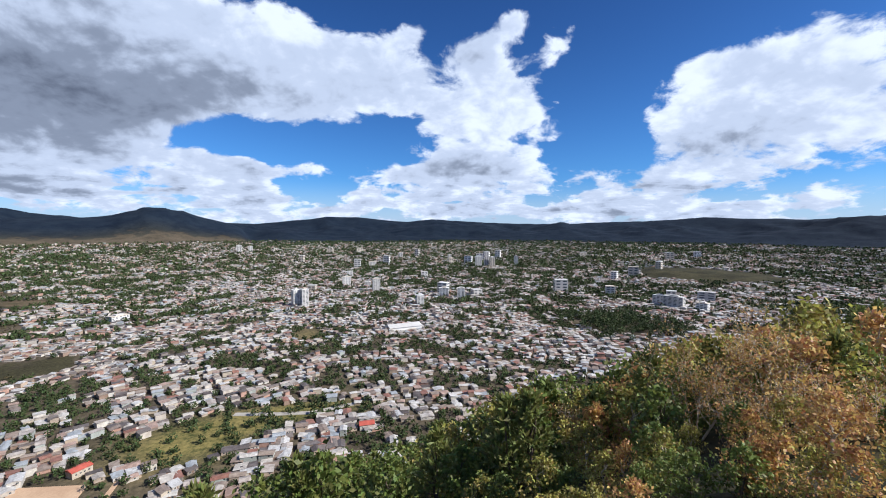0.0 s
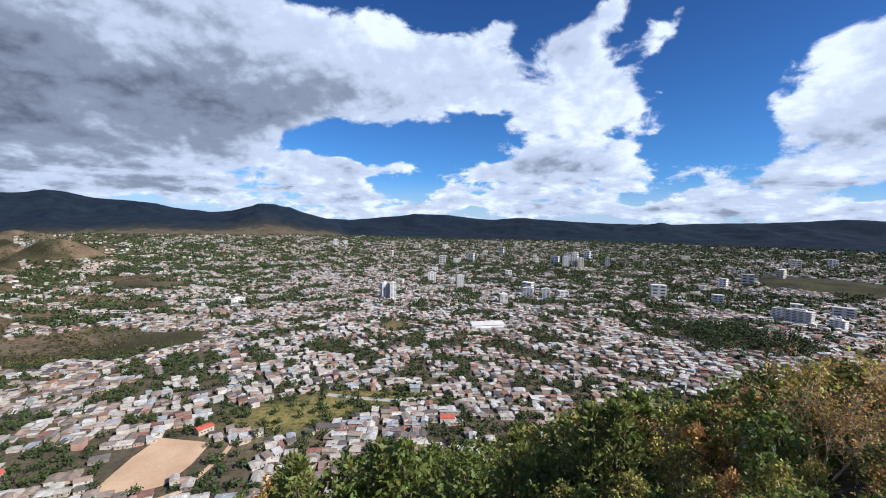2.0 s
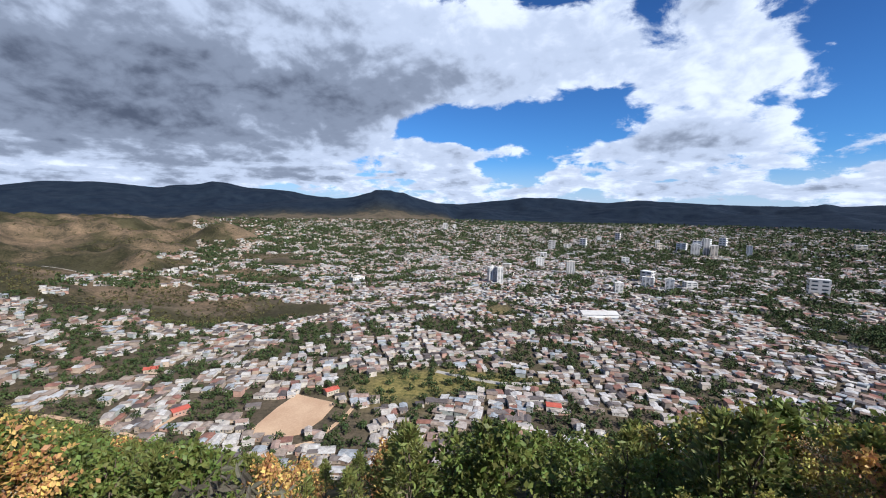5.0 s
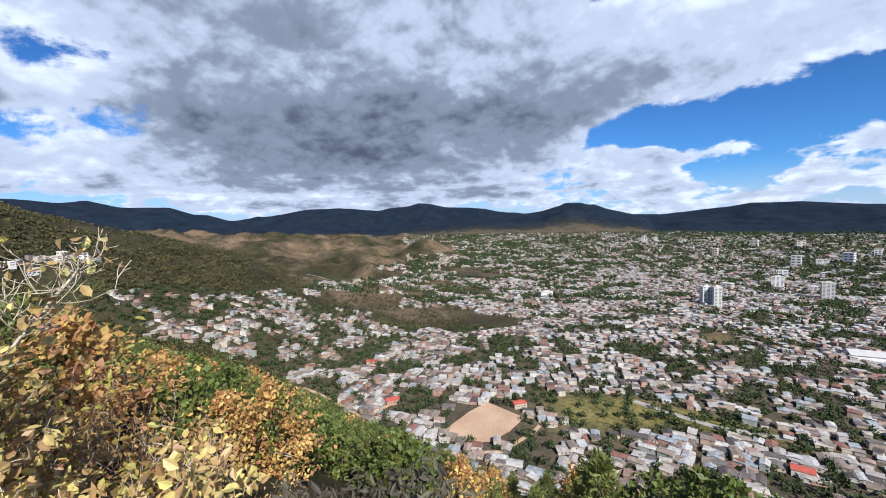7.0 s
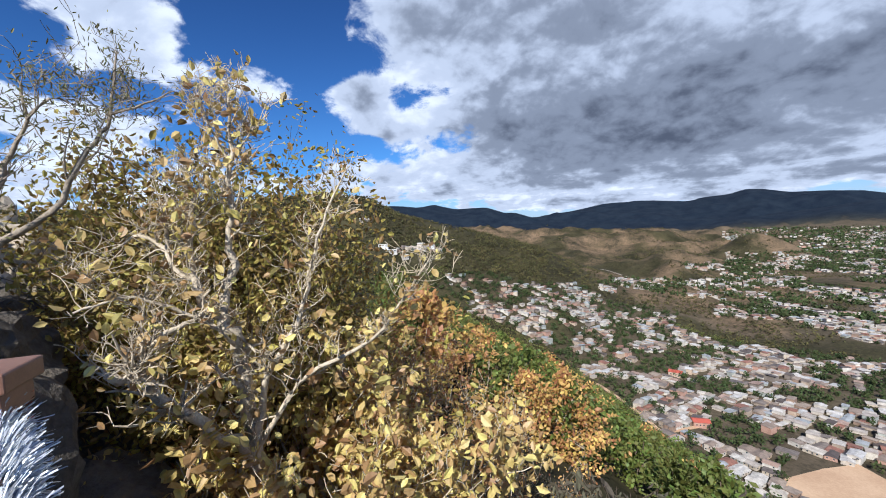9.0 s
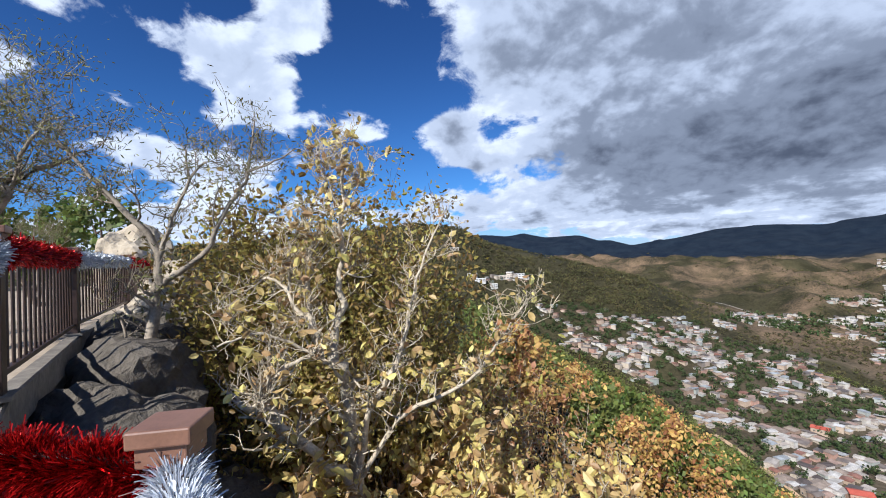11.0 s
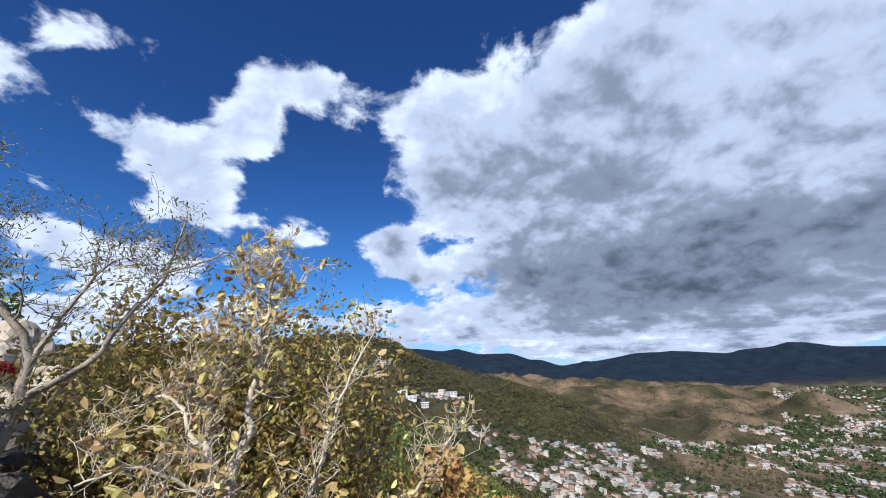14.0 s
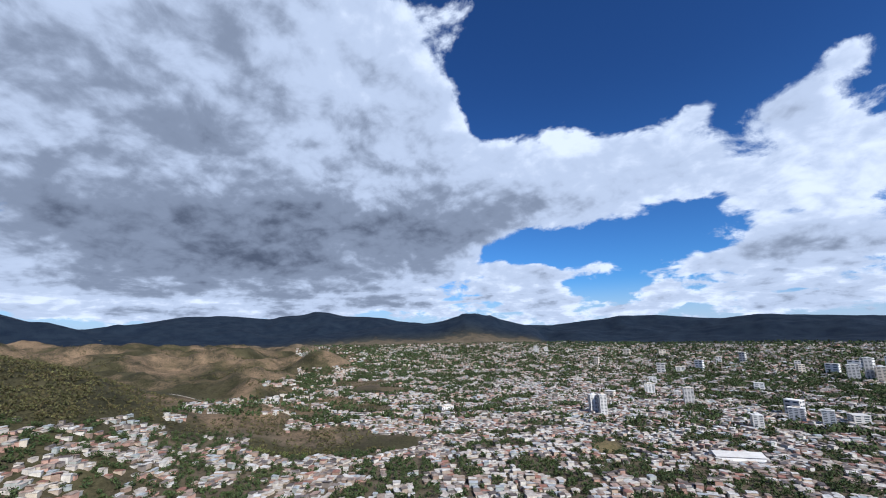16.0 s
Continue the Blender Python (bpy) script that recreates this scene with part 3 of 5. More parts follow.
def grow(rng, rods, tips, p, way, length, radius, level, levels, bend=0.35, lift=0.12, forks=(3, 5), droop=0.0, wide=0.8, keep=(0.45, 0.72)):
    pts, rads, n = [p.copy()], [radius], 5 if level < 2 else 3
    for k in range(n):
        way = (way + Vector((rng.uniform(-1, 1), rng.uniform(-1, 1), rng.uniform(-1, 1))) * bend * 0.5 + Vector((0, 0, lift - droop * level))).normalized()
        p = p + way * length / n
        pts.append(p.copy())
        rads.append(max(0.0035, radius * (1 - 0.62 * (k + 1) / n)))
    rods.append((pts, rads))
    if level >= levels - 1:
        tips.extend(pts[1:])
    if level < levels:
        for _ in range(rng.randint(*forks)):
            k = rng.randint(n // 2, n)
            side = Vector((rng.uniform(-1, 1), rng.uniform(-1, 1), rng.uniform(-0.3, 0.8))).normalized()
            grow(rng, rods, tips, pts[k], (way * 0.6 + side * wide).normalized(), length * rng.uniform(*keep), rads[k] * 0.62, level + 1, levels, bend, lift, forks, droop, wide, keep)


def folded_leaves(points, count, size, rng, scatter=0.1, slim=0.45, hang=0.0):
    """Leaves folded along their midrib, two quads each, round the given points."""
    pts = np.array([tuple(p) for p in points])
    at = pts[rng.integers(0, len(pts), count)] + rng.normal(0, scatter, (count, 3))
    way = rng.normal(0, 1, (count, 3)) + np.array([0, 0, -hang])
    way /= np.linalg.norm(way, axis=1)[:, None]
    side = np.cross(way, rng.normal(0, 1, (count, 3)))
    side /= np.linalg.norm(side, axis=1)[:, None]
    up = np.cross(side, way)
    long_ = size * rng.uniform(0.55, 1.25, count)[:, None]
    wide = long_ * slim
    b, t = at, at + way * long_ + up * long_ * 0.10

    def rim(s, f, w):
        return b + (t - b) * f + side * wide * 0.5 * w * s + up * wide * 0.22 * w
    v = np.stack([b, rim(1, 0.3, 0.9), rim(1, 0.68, 0.85), t, rim(-1, 0.68, 0.85), rim(-1, 0.3, 0.9)], 1).reshape(-1, 3)
    k = np.arange(count)[:, None] * 6
    q = np.concatenate([k + np.array([[0, 1, 2, 3]]), k + np.array([[0, 3, 4, 5]])], 0)
    return v, q


def flat_leaves(at, size, rng, slim=0.6, lean=None):
    """One diamond-shaped leaf or spray at each place."""
    n = len(at)
    way = rng.normal(0, 1, (n, 3)) if lean is None else lean + rng.normal(0, 0.45, (n, 3))
    way /= np.linalg.norm(way, axis=1)[:, None]
    side = np.cross(way, rng.normal(0, 1, (n, 3)))
    side /= np.linalg.norm(side, axis=1)[:, None]
    long_ = (size * rng.uniform(0.6, 1.3, n))[:, None]
    mid = at + way * long_ * 0.5
    v = np.stack([at, mid + side * long_ * slim * 0.5, at + way * long_, mid - side * long_ * slim * 0.5], 1).reshape(-1, 3)
    return v, np.arange(n * 4).reshape(n, 4)


def crown_mesh(name, seed, mat, tall, wide, low, clusters, per, size, slim, pine=False):
    """A crown of many small sprays in uneven clumps round limbs."""
    rng = np.random.default_rng(seed)
    u = rng.uniform(0, 1, clusters)
    z = low + (tall - low) * u
    swell = np.sin(np.pi * np.clip(u * 0.9 + 0.12, 0, 1)) ** 0.7 if not pine else (1.05 - u) ** 0.75
    ang = rng.uniform(0, 2 * np.pi, clusters)
    rad = wide * swell * np.sqrt(rng.uniform(0.12, 1, clusters)) * (1 + 0.35 * np.sin(ang * 3 + seed) * rng.uniform(0, 1, clusters))
    hub = np.stack([np.cos(ang) * rad, np.sin(ang) * rad, z], 1)
    at = np.repeat(hub, per, 0) + rng.normal(0, wide * (0.10 if not pine else 0.06), (clusters * per, 3))
    lean = None
    if pine:
        lean = np.repeat(hub * np.array([1, 1, 0]) / (wide + 1e-6) + np.array([0, 0, 0.5]), per, 0)
    v, q = flat_leaves(at, size, rng, slim, lean)
    return fast_mesh(name, v, q, mat), hub


def tree_kind(name, seed, mat, bark, tall, wide, low, clusters, per, size, slim, pine=False):
    rng = random.Random(seed)
    crown, hub = crown_mesh(name + "_crown", seed, mat, tall, wide, low, clusters, per, size, slim, pine)
    rods = [([Vector((rng.uniform(-0.15, 0.15) * k, rng.uniform(-0.15, 0.15) * k, tall * 0.93 * k / 5 - 0.4)) for k in range(6)], [0.02 * tall * (1.15 - k / 5.5) for k in range(6)])]
    for k in range(10):
        tip = Vector(tuple(hub[rng.randrange(len(hub))]))
        base = Vector((0, 0, max(low * 0.7, tip.z - wide * rng.uniform(0.3, 0.9))))
        rods.append(([base, base.lerp(tip, 0.5) + Vector((0, 0, -0.1)), tip], [0.009 * tall, 0.006 * tall, 0.002 * tall]))
    vs, fs = tubes(rods, 5)
    return mesh_of(name + "_trunk", vs, fs, bark, True), crown


def plant(name, meshes, x, y, z, turn, scale, label, category="tree", group="", names=("trunk", "crown")):
    root = new(name)
    root.matrix_basis = pose(x, y, z, 0, 0, turn) @ Matrix.Diagonal((scale, scale, scale, 1))
    for n, me in zip(names, meshes):
        child(n, me, root)
    return tagged(root, label, category, group)


PINES = [tree_kind("pine", 10 + k, M_PINE, M_DARKBARK, 9.0, 2.5, 2.0, 85, 10, 0.80, 0.28, True) for k in range(4)]
BROADS = [tree_kind("broadleaf", 20 + k, M_LEAF, M_DARKBARK, 7.0, 2.7, 1.6, 95, 10, 0.50, 0.6) for k in range(4)]
GOLDS = [tree_kind("gold_tree", 35 + k, M_GOLD, M_BARK, 5.5, 2.4, 0.9, 120, 12, 0.30, 0.65) for k in range(3)]
RUSTS = [tree_kind("rust_tree", 30 + k, M_AUTUMN, M_BARK, 5.0, 2.2, 0.9, 110, 11, 0.30, 0.65) for k in range(3)]

TREELINE = ((-60, -5), (-50, -6), (-41, -7.8), (-35, -10.8), (-28, -14), (-22, -18.3), (-15, -20.3), (-11, -21), (-4, -24.5), (6, -27.5), (16, -29), (27, -28), (37, -31), (48, -32), (57, -28.5),
            (65, -25.5), (73, -21), (78, -18), (83.5, -15.4), (89.3, -12.8), (94.4, -10.2), (97, -8), (105, -3), (115, 1))


# ---- the town ----
def town_grid(near, far, step_a, step_b, seed, gap=0.0):
    """Plots in rows, turned district by district; every few rows a lane is left free."""
    rng = np.random.default_rng(seed)
    seeds = rng.uniform(-far, far, (int(28 * (far / 600) ** 1.3), 2))
    xs, ys, turns = [], [], []
    n = int(far * 1.45 / min(step_a, step_b))
    for k, (sx, sy) in enumerate(seeds):
        turn = rng.uniform(0, math.pi / 2)
        reach = far * 0.42
        ia = np.arange(-int(reach / step_a), int(reach / step_a) + 1)
        ib = np.arange(-int(reach / step_b), int(reach / step_b) + 1)
        u, v = np.meshgrid(ia * step_a + 4.5 * np.floor(ia / 6), ib * step_b + 5.5 * np.floor(ib / 2))
        u, v = u.ravel() + rng.normal(0, step_a * 0.2, u.size), v.ravel() + rng.normal(0, step_b * 0.2, u.size)
        x, y = sx + u * math.cos(turn) - v * math.sin(turn), sy + u * math.sin(turn) + v * math.cos(turn)
        d, az = np.hypot(x, y), np.degrees(np.arctan2(-x, y))
        ok = (d > near) & (d < far) & (az > -58) & (az < 101)
        x, y = x[ok], y[ok]
        if len(x):
            home = np.argmin((x[:, None] - seeds[None, :, 0]) ** 2 + (y[:, None] - seeds[None, :, 1]) ** 2, 1) == k
            xs.append(x[home]), ys.append(y[home]), turns.append(np.full(home.sum(), turn))
    return np.concatenate(xs), np.concatenate(ys), np.concatenate(turns)


def sort_plots(x, y, turn, seed, green):
    rng = np.random.default_rng(seed)
    town = built_over(x, y)
    strip, pitch, yellow, lot = open_land(x, y)
    bare = np.maximum.reduce([strip, pitch, yellow, lot])
    leafy = fractal(x, y, 34, 3, 61) * 0.72 + fractal(x, y, 300, 3, 67) * 0.28
    d = np.hypot(x, y)
    r = rng.uniform(0, 1, len(x))
    house = (town > 0.35 + 0.3 * r) & (bare < 0.42) & (leafy < green + 0.10 * (r - 0.5)) & (r > 0.06)
    tree = ~house & (pitch < 0.45) & (r < 0.8) & (town > 0.3) & ((yellow + lot) < 0.6) & ((strip < 0.5) | (r < 0.4))
    return house, tree


def many_houses(name, x, y, turn, size, seed, label):
    """Walls and roofs of the houses that are too far off or too many to count."""
    rng = np.random.default_rng(seed)
    n = len(x)
    ha, hb = size[0] / 2 * rng.uniform(0.55, 1.2, n), size[1] / 2 * rng.uniform(0.6, 1.2, n)
    tall = rng.choice([2.2, 2.6, 5.0], n, p=[0.45, 0.4, 0.15]) * rng.uniform(0.9, 1.15, n) * size[2]
    turn = turn + rng.choice([0, math.pi / 2], n) + rng.normal(0, 0.16, n)
    z = height(x, y)
    c, s = np.cos(turn), np.sin(turn)

    def corner(a, b, up):
        return np.stack([x + a * c - b * s, y + a * s + b * c, z + up], 1)

    lo = [corner(i * ha, j * hb, -2.5) for i, j in ((-1, -1), (1, -1), (1, 1), (-1, 1))]
    hi = [corner(i * ha, j * hb, tall) for i, j in ((-1, -1), (1, -1), (1, 1), (-1, 1))]
    v = np.stack(lo + hi, 1).reshape(-1, 3)
    k = np.arange(n)[:, None] * 8
    q = np.concatenate([k + np.array([[a, b, b + 4, a + 4]]) for a, b in ((0, 1), (1, 2), (2, 3), (3, 0))])
    tagged(new(name + "_walls", fast_mesh(name + "_walls", v, q, M_WALLS)), label, "houses", kind="stuff")
    # gables on some, single slopes on the rest
    gable = rng.uniform(0, 1, n) < 0.55
    o = 0.45
    rise = np.where(gable, hb * rng.uniform(0.14, 0.28, n), 0.0)
    tilt = np.where(gable, 0.0, hb * rng.uniform(-0.16, 0.16, n))
    e = [corner(i * (ha + o), j * (hb + o), tall + 0.02 + (j * tilt + np.abs(tilt))) for i, j in ((-1, -1), (1, -1), (1, 1), (-1, 1))]
    m = [corner(i * (ha + o), 0 * hb, tall + 0.08 + np.abs(tilt) + rise) for i in (-1, 1)]
    u = [corner(i * (ha + o), 0 * hb, tall - 0.05 + np.abs(tilt) * 0.98) for i in (-1, 1)]
    v = np.stack(e + m + u, 1).reshape(-1, 3)
    q = np.concatenate([k + np.array([r]) for r in ((0, 1, 5, 4), (4, 5, 2, 3), (0, 4, 3, 6), (1, 7, 2, 5), (0, 6, 7, 1), (6, 3, 2, 7))])
    tagged(new(name + "_roofs", fast_mesh(name + "_roofs", v, q, M_ROOFS)), label.replace("walls", "roofs"), "roofs", kind="stuff")


def many_trees(name, x, y, tall, wide, per, size, mat, seed, label, sink=0.0):
    """Crowns of far trees: clumps of leaf sprays on the ground."""
    rng = np.random.default_rng(seed)
    n = len(x)
    z = height(x, y) - sink
    tall = tall * rng.uniform(0.55, 1.25, n)
    wide = wide * rng.uniform(0.6, 1.3, n)
    d = rng.normal(0, 1, (n, per, 3))
    d /= np.linalg.norm(d, axis=2)[:, :, None]
    d *= rng.uniform(0.35, 1.0, (n, per, 1))
    at = np.stack([x, y, z + tall * 0.55], 1)[:, None, :] + d * np.stack([wide * 0.5, wide * 0.5, tall * 0.45], 1)[:, None, :]
    v, q = flat_leaves(at.reshape(-1, 3), size, rng, 0.8)
    tagged(new(name, fast_mesh(name, v, q, mat)), label, "trees", kind="stuff")


bands = []
for near, far, a, b, seed, green in ((210, 900, 8.4, 7.2, 1, 0.565), (900, 1900, 11.0, 8.8, 2, 0.53), (1900, 3750, 19.0, 15.0, 3, 0.485)):
    x, y, turn = town_grid(near, far, a, b, seed)
    house, tree = sort_plots(x, y, turn, seed + 50, green)
    bands.append((x[house], y[house], turn[house], x[tree], y[tree]))

# nearest houses, each a thing of its own
hx, hy, ht = bands[0][0], bands[0][1], bands[0][2]
order = np.argsort(np.hypot(hx - plan(40, 60)[0], hy - plan(40, 60)[1]))
single, rest = order[:300], order[300:]


def house_kind(seed):
    rng = random.Random(seed)
    a, b, h = rng.uniform(3.8, 6.2), rng.uniform(3.1, 4.3), rng.choice((2.3, 2.5, 2.8, 2.6, 5.0))
    o, gable = 0.45, seed % 3 != 0
    rise = b * rng.uniform(0.14, 0.26)
    t = 0.12
    if gable:
        prof = [(-b - o, h - 0.1), (0, h + rise), (b + o, h - 0.1), (b + o, h - 0.1 + t), (0, h + rise + t + 0.05), (-b - o, h - 0.1 + t)]
        quads_ = [(0, 1, 4, 5), (1, 2, 3, 4)]
    else:
        prof = [(-b - o, h + 0.02), (b + o, h + rise), (b + o, h + rise + t), (-b - o, h + 0.02 + t)]
        quads_ = [(0, 1, 2, 3)]
    n = len(prof)
    vs = [(-a - o, y, z) for y, z in prof] + [(a + o, y, z) for y, z in prof]
    fs = [(k, (k + 1) % n, n + (k + 1) % n, n + k) for k in range(n)] + quads_ + [tuple(n + k for k in reversed(f)) for f in quads_]
    roof = mesh_of("roof", vs, fs, M_ROOF)
    side = [(-b, -2.5), (b, -2.5), (b, h), (0, h + rise), (-b, h)] if gable else [(-b, -2.5), (b, -2.5), (b, h + rise * 0.92), (-b, h)]
    m = len(side)
    wv = [(-a, y, z) for y, z in side] + [(a, y, z) for y, z in side]
    wf = [(k, (k + 1) % m, m + (k + 1) % m, m + k) for k in range(m)] + [tuple(range(m - 1, -1, -1)), tuple(range(m, 2 * m))]
    return a, b, h, mesh_of("wall", wv, wf, M_WALL), roof


HOUSES = [house_kind(100 + k) for k in range(9)]
PANE = mesh_from("window", box_bm(-0.55, -0.06, -0.5, 0.55, 0.06, 0.5), M_WINDOW)
LEAF_DOOR = mesh_from("door", box_bm(-0.45, -0.06, 0.0, 0.45, 0.06, 2.0), M_DOOR)
rng = random.Random(5)
hz = height(hx, hy)
for k in single:
    a, b, h, walls, roof = HOUSES[rng.randrange(len(HOUSES))]
    root = new("house")
    sx = rng.uniform(0.85, 1.15)
    root.matrix_basis = pose(hx[k], hy[k], hz[k] + 0.2, 0, 0, math.degrees(ht[k]) + rng.choice((0, 90, 180, 270)) + rng.uniform(-12, 12)) @ Matrix.Diagonal((sx * rng.uniform(0.8, 1.15), sx * rng.uniform(0.85, 1.1), 1, 1))
    for n, me in (("wall", walls), ("roof", roof)):
        child(n, me, root)
    for face in (0, 1, 2, 3):
        reach, wide = (b, a) if face % 2 == 0 else (a, b)
        spin = Matrix.Rotation(math.pi / 2 * face, 4, "Z")
        for u in ((-0.5, 0.5) if face < 2 else (0.4,)):
            w = child("window", PANE, root)
            w.matrix_basis = spin @ Matrix.Translation((u * wide, -reach, 1.4 if h < 4 or u < 0 else 3.9))
    dr = child("door", LEAF_DOOR, root)
    dr.matrix_basis = Matrix.Translation((0.1, -b, 0))
    tagged(root, "small masonry house with a low metal sheet roof", "house", "houses of the town")

many_houses("hillfoot_houses", hx[rest], hy[rest], ht[rest], (9.2, 7.4, 1.0), 7, "pale rendered walls of crowded small houses below the hill")
many_houses("town_houses", bands[1][0], bands[1][1], bands[1][2], (11.4, 8.8, 1.05), 8, "pale walls of crowded town houses across the valley")
many_houses("city_houses", bands[2][0], bands[2][1], bands[2][2], (14.5, 11.0, 1.35), 9, "pale walls of city blocks in the far valley")
many_trees("town_trees", bands[0][3], bands[0][4], 7.0, 9.0, 56, 2.0, M_CITYTREE, 11, "dark green trees between the houses of the town")
many_trees("valley_trees", bands[1][3], bands[1][4], 8.0, 14.0, 16, 4.6, M_CITYTREE, 12, "dark green trees scattered over the valley town")
many_trees("city_trees", bands[2][3], bands[2][4], 9.0, 24.0, 7, 9.0, M_CITYTREE, 13, "dark green trees across the far city")

# park wood and scrub
rngn = np.random.default_rng(31)
ax, dx_ = rngn.normal(-24, 4.0, 240), rngn.normal(610, 34, 240)
px, py = plan(ax, dx_)
many_trees("park_trees", px, py, 17.0, 17.0, 70, 2.6, M_CITYTREE, 14, "dense dark green trees of a park in the town")


# ---- towers and large buildings ----
def tower(x, y, wide, deep, tall, turn, floors, bays, label, step=True, name="tower_block"):
    z = float(height(np.array([x]), np.array([y]))[0])
    root = new(name)
    root.matrix_basis = pose(x, y, z, 0, 0, turn)
    part("wall", box_bm(-wide / 2, -deep / 2, -4, wide / 2, deep / 2, tall), M_TOWER, root)
    if step:
        part("roof_house", box_bm(-wide * 0.2, -deep * 0.25, tall, wide * 0.25, deep * 0.2, tall + 3.2), M_TOWER, root)
    part("parapet", box_bm(-wide / 2 - 0.3, -deep / 2 - 0.3, tall - 0.6, wide / 2 + 0.3, deep / 2 + 0.3, tall + 0.7), M_TOWER, root)
    fl = tall / floors
    for face, (reach, span) in enumerate(((deep / 2, wide), (wide / 2, deep), (deep / 2, wide), (wide / 2, deep))):
        if face == 2:
            continue
        glass = mesh_from("window", box_bm(-span / bays * 0.30, -0.12, -fl * 0.2, span / bays * 0.30, 0.12, fl * 0.2), M_WINDOW)
        spin = Matrix.Rotation(math.pi / 2 * face, 4, "Z")
        for f in range(floors):
            for b in range(bays):
                w = child("window", glass, root)
                w.matrix_basis = spin @ Matrix.Translation((span * ((b + 0.5) / bays - 0.5), -reach, fl * (f + 0.55)))
    return tagged(root, label, "building", "towers of the city")


pale = "pale concrete tower block standing among low houses"
grey = "grey office tower with dark window bands"
red_roof = material("red_roof_sheet", (0.36, 0.07, 0.045), (0.50, 0.12, 0.08), 0.3, 0.6)
for az, d, wide, deep, tall, turn, floors, bays, label in (
        (18.3, 724, 14, 14, 36, 20, 11, 2, pale), (19.4, 732, 14, 14, 34, 20, 11, 2, pale), (8.8, 880, 20, 16, 34, 10, 10, 3, pale), (12.8, 985, 24, 14, 24, 5, 7, 3, pale),
        (9.9, 960, 16, 12, 12, 0, 4, 2, pale), (2.7, 712, 16, 14, 21, 15, 6, 2, grey), (-0.7, 800, 24, 14, 22, -5, 6, 3, grey), (-3.1, 790, 18, 16, 24, 0, 7, 2, grey),
        (-5.5, 1330, 26, 18, 40, 8, 8, 3, grey), (-6.6, 1345, 18, 18, 58, 8, 12, 2, grey), (-7.4, 1330, 22, 18, 38, 8, 8, 2, grey), (-10.7, 1420, 18, 14, 36, 0, 8, 2, grey),
        (-30.2, 775, 40, 16, 22, -20, 6, 4, pale), (-33.2, 770, 22, 14, 15, -20, 4, 3, pale), (-28.6, 800, 24, 12, 18, -20, 5, 3, pale), (26, 1900, 26, 16, 36, 0, 6, 2, pale),
        (24.7, 1930, 20, 16, 30, 0, 6, 2, pale), (38.2, 745, 30, 16, 10, 30, 3, 5, "white three-storey building standing free among trees")):
    x, y = plan(az, d)
    tower(float(x), float(y), wide * SCALE * 0.78, deep * SCALE * 0.78, tall * SCALE * 0.82, turn + az, round(floors * 1.3), bays, label)
rng = random.Random(77)
for k in range(30):
    az, d = rng.uniform(-34, 24), rng.uniform(780, 1900)
    x, y = plan(az, d)
    tower(float(x), float(y), rng.uniform(18, 40), rng.uniform(16, 24), rng.uniform(14, 36) * (0.8 + d / 4000), az + rng.uniform(-25, 25), 4, 2, "mid-rise city building in pale render", False, "mid_rise")

# houses with red roofs round the football ground and in the town
for az, d, turn in ((41.9, 287, 25), (62.6, 372, -10), (60.0, 292, 15), (10.2, 268, 5)):
    x, y = plan(az, d)
    z = float(height(np.array([x]), np.array([y]))[0])
    root = new("red_roofed_house")
    root.matrix_basis = pose(float(x), float(y), z + 0.5, 0, 0, turn + az)
    part("wall", box_bm(-6.5, -4.5, -3, 6.5, 4.5, 4.6), M_WALL, root)
    vs = [(i * 7.0, j, zz) for i in (-1, 1) for j, zz in ((-5.1, 4.5), (0, 6.1), (5.1, 4.5))]
    child("roof", mesh_of("roof", vs, [(0, 1, 4, 3), (1, 2, 5, 4), (0, 2, 1), (3, 4, 5), (0, 3, 5, 2)], red_roof), root, "red painted metal roof")
    for u in (-4, -1.3, 1.3, 4):
        w = child("window", PANE, root)
        w.matrix_basis = Matrix.Translation((u, -4.5, 2.2))
    tagged(root, "larger house with a red metal roof", "house", "houses of the town")

# long white market hall
x, y, z = at_ground(5.0, 535 * SCALE)
hall = new("market_hall")
hall.matrix_basis = pose(x, y, z, 0, 0, 25) @ Matrix.Diagonal((0.95, 1.3, 1.2, 1))
part("wall", box_bm(-32, -11, -3, 32, 11, 6), M_TOWER, hall)
vs = [(i * 33, j, zz) for i in (-1, 1) for j, zz in ((-12, 6.0), (0, 9.6), (12, 6.0))]
part("roof", bmesh.new(), M_TOWER, hall).data = mesh_of("roof", vs, [(0, 1, 4, 3), (1, 2, 5, 4), (0, 2, 1), (3, 4, 5), (0, 3, 5, 2)], M_TOWER)
tagged(hall, "long white market hall with a low gabled roof", "hall")


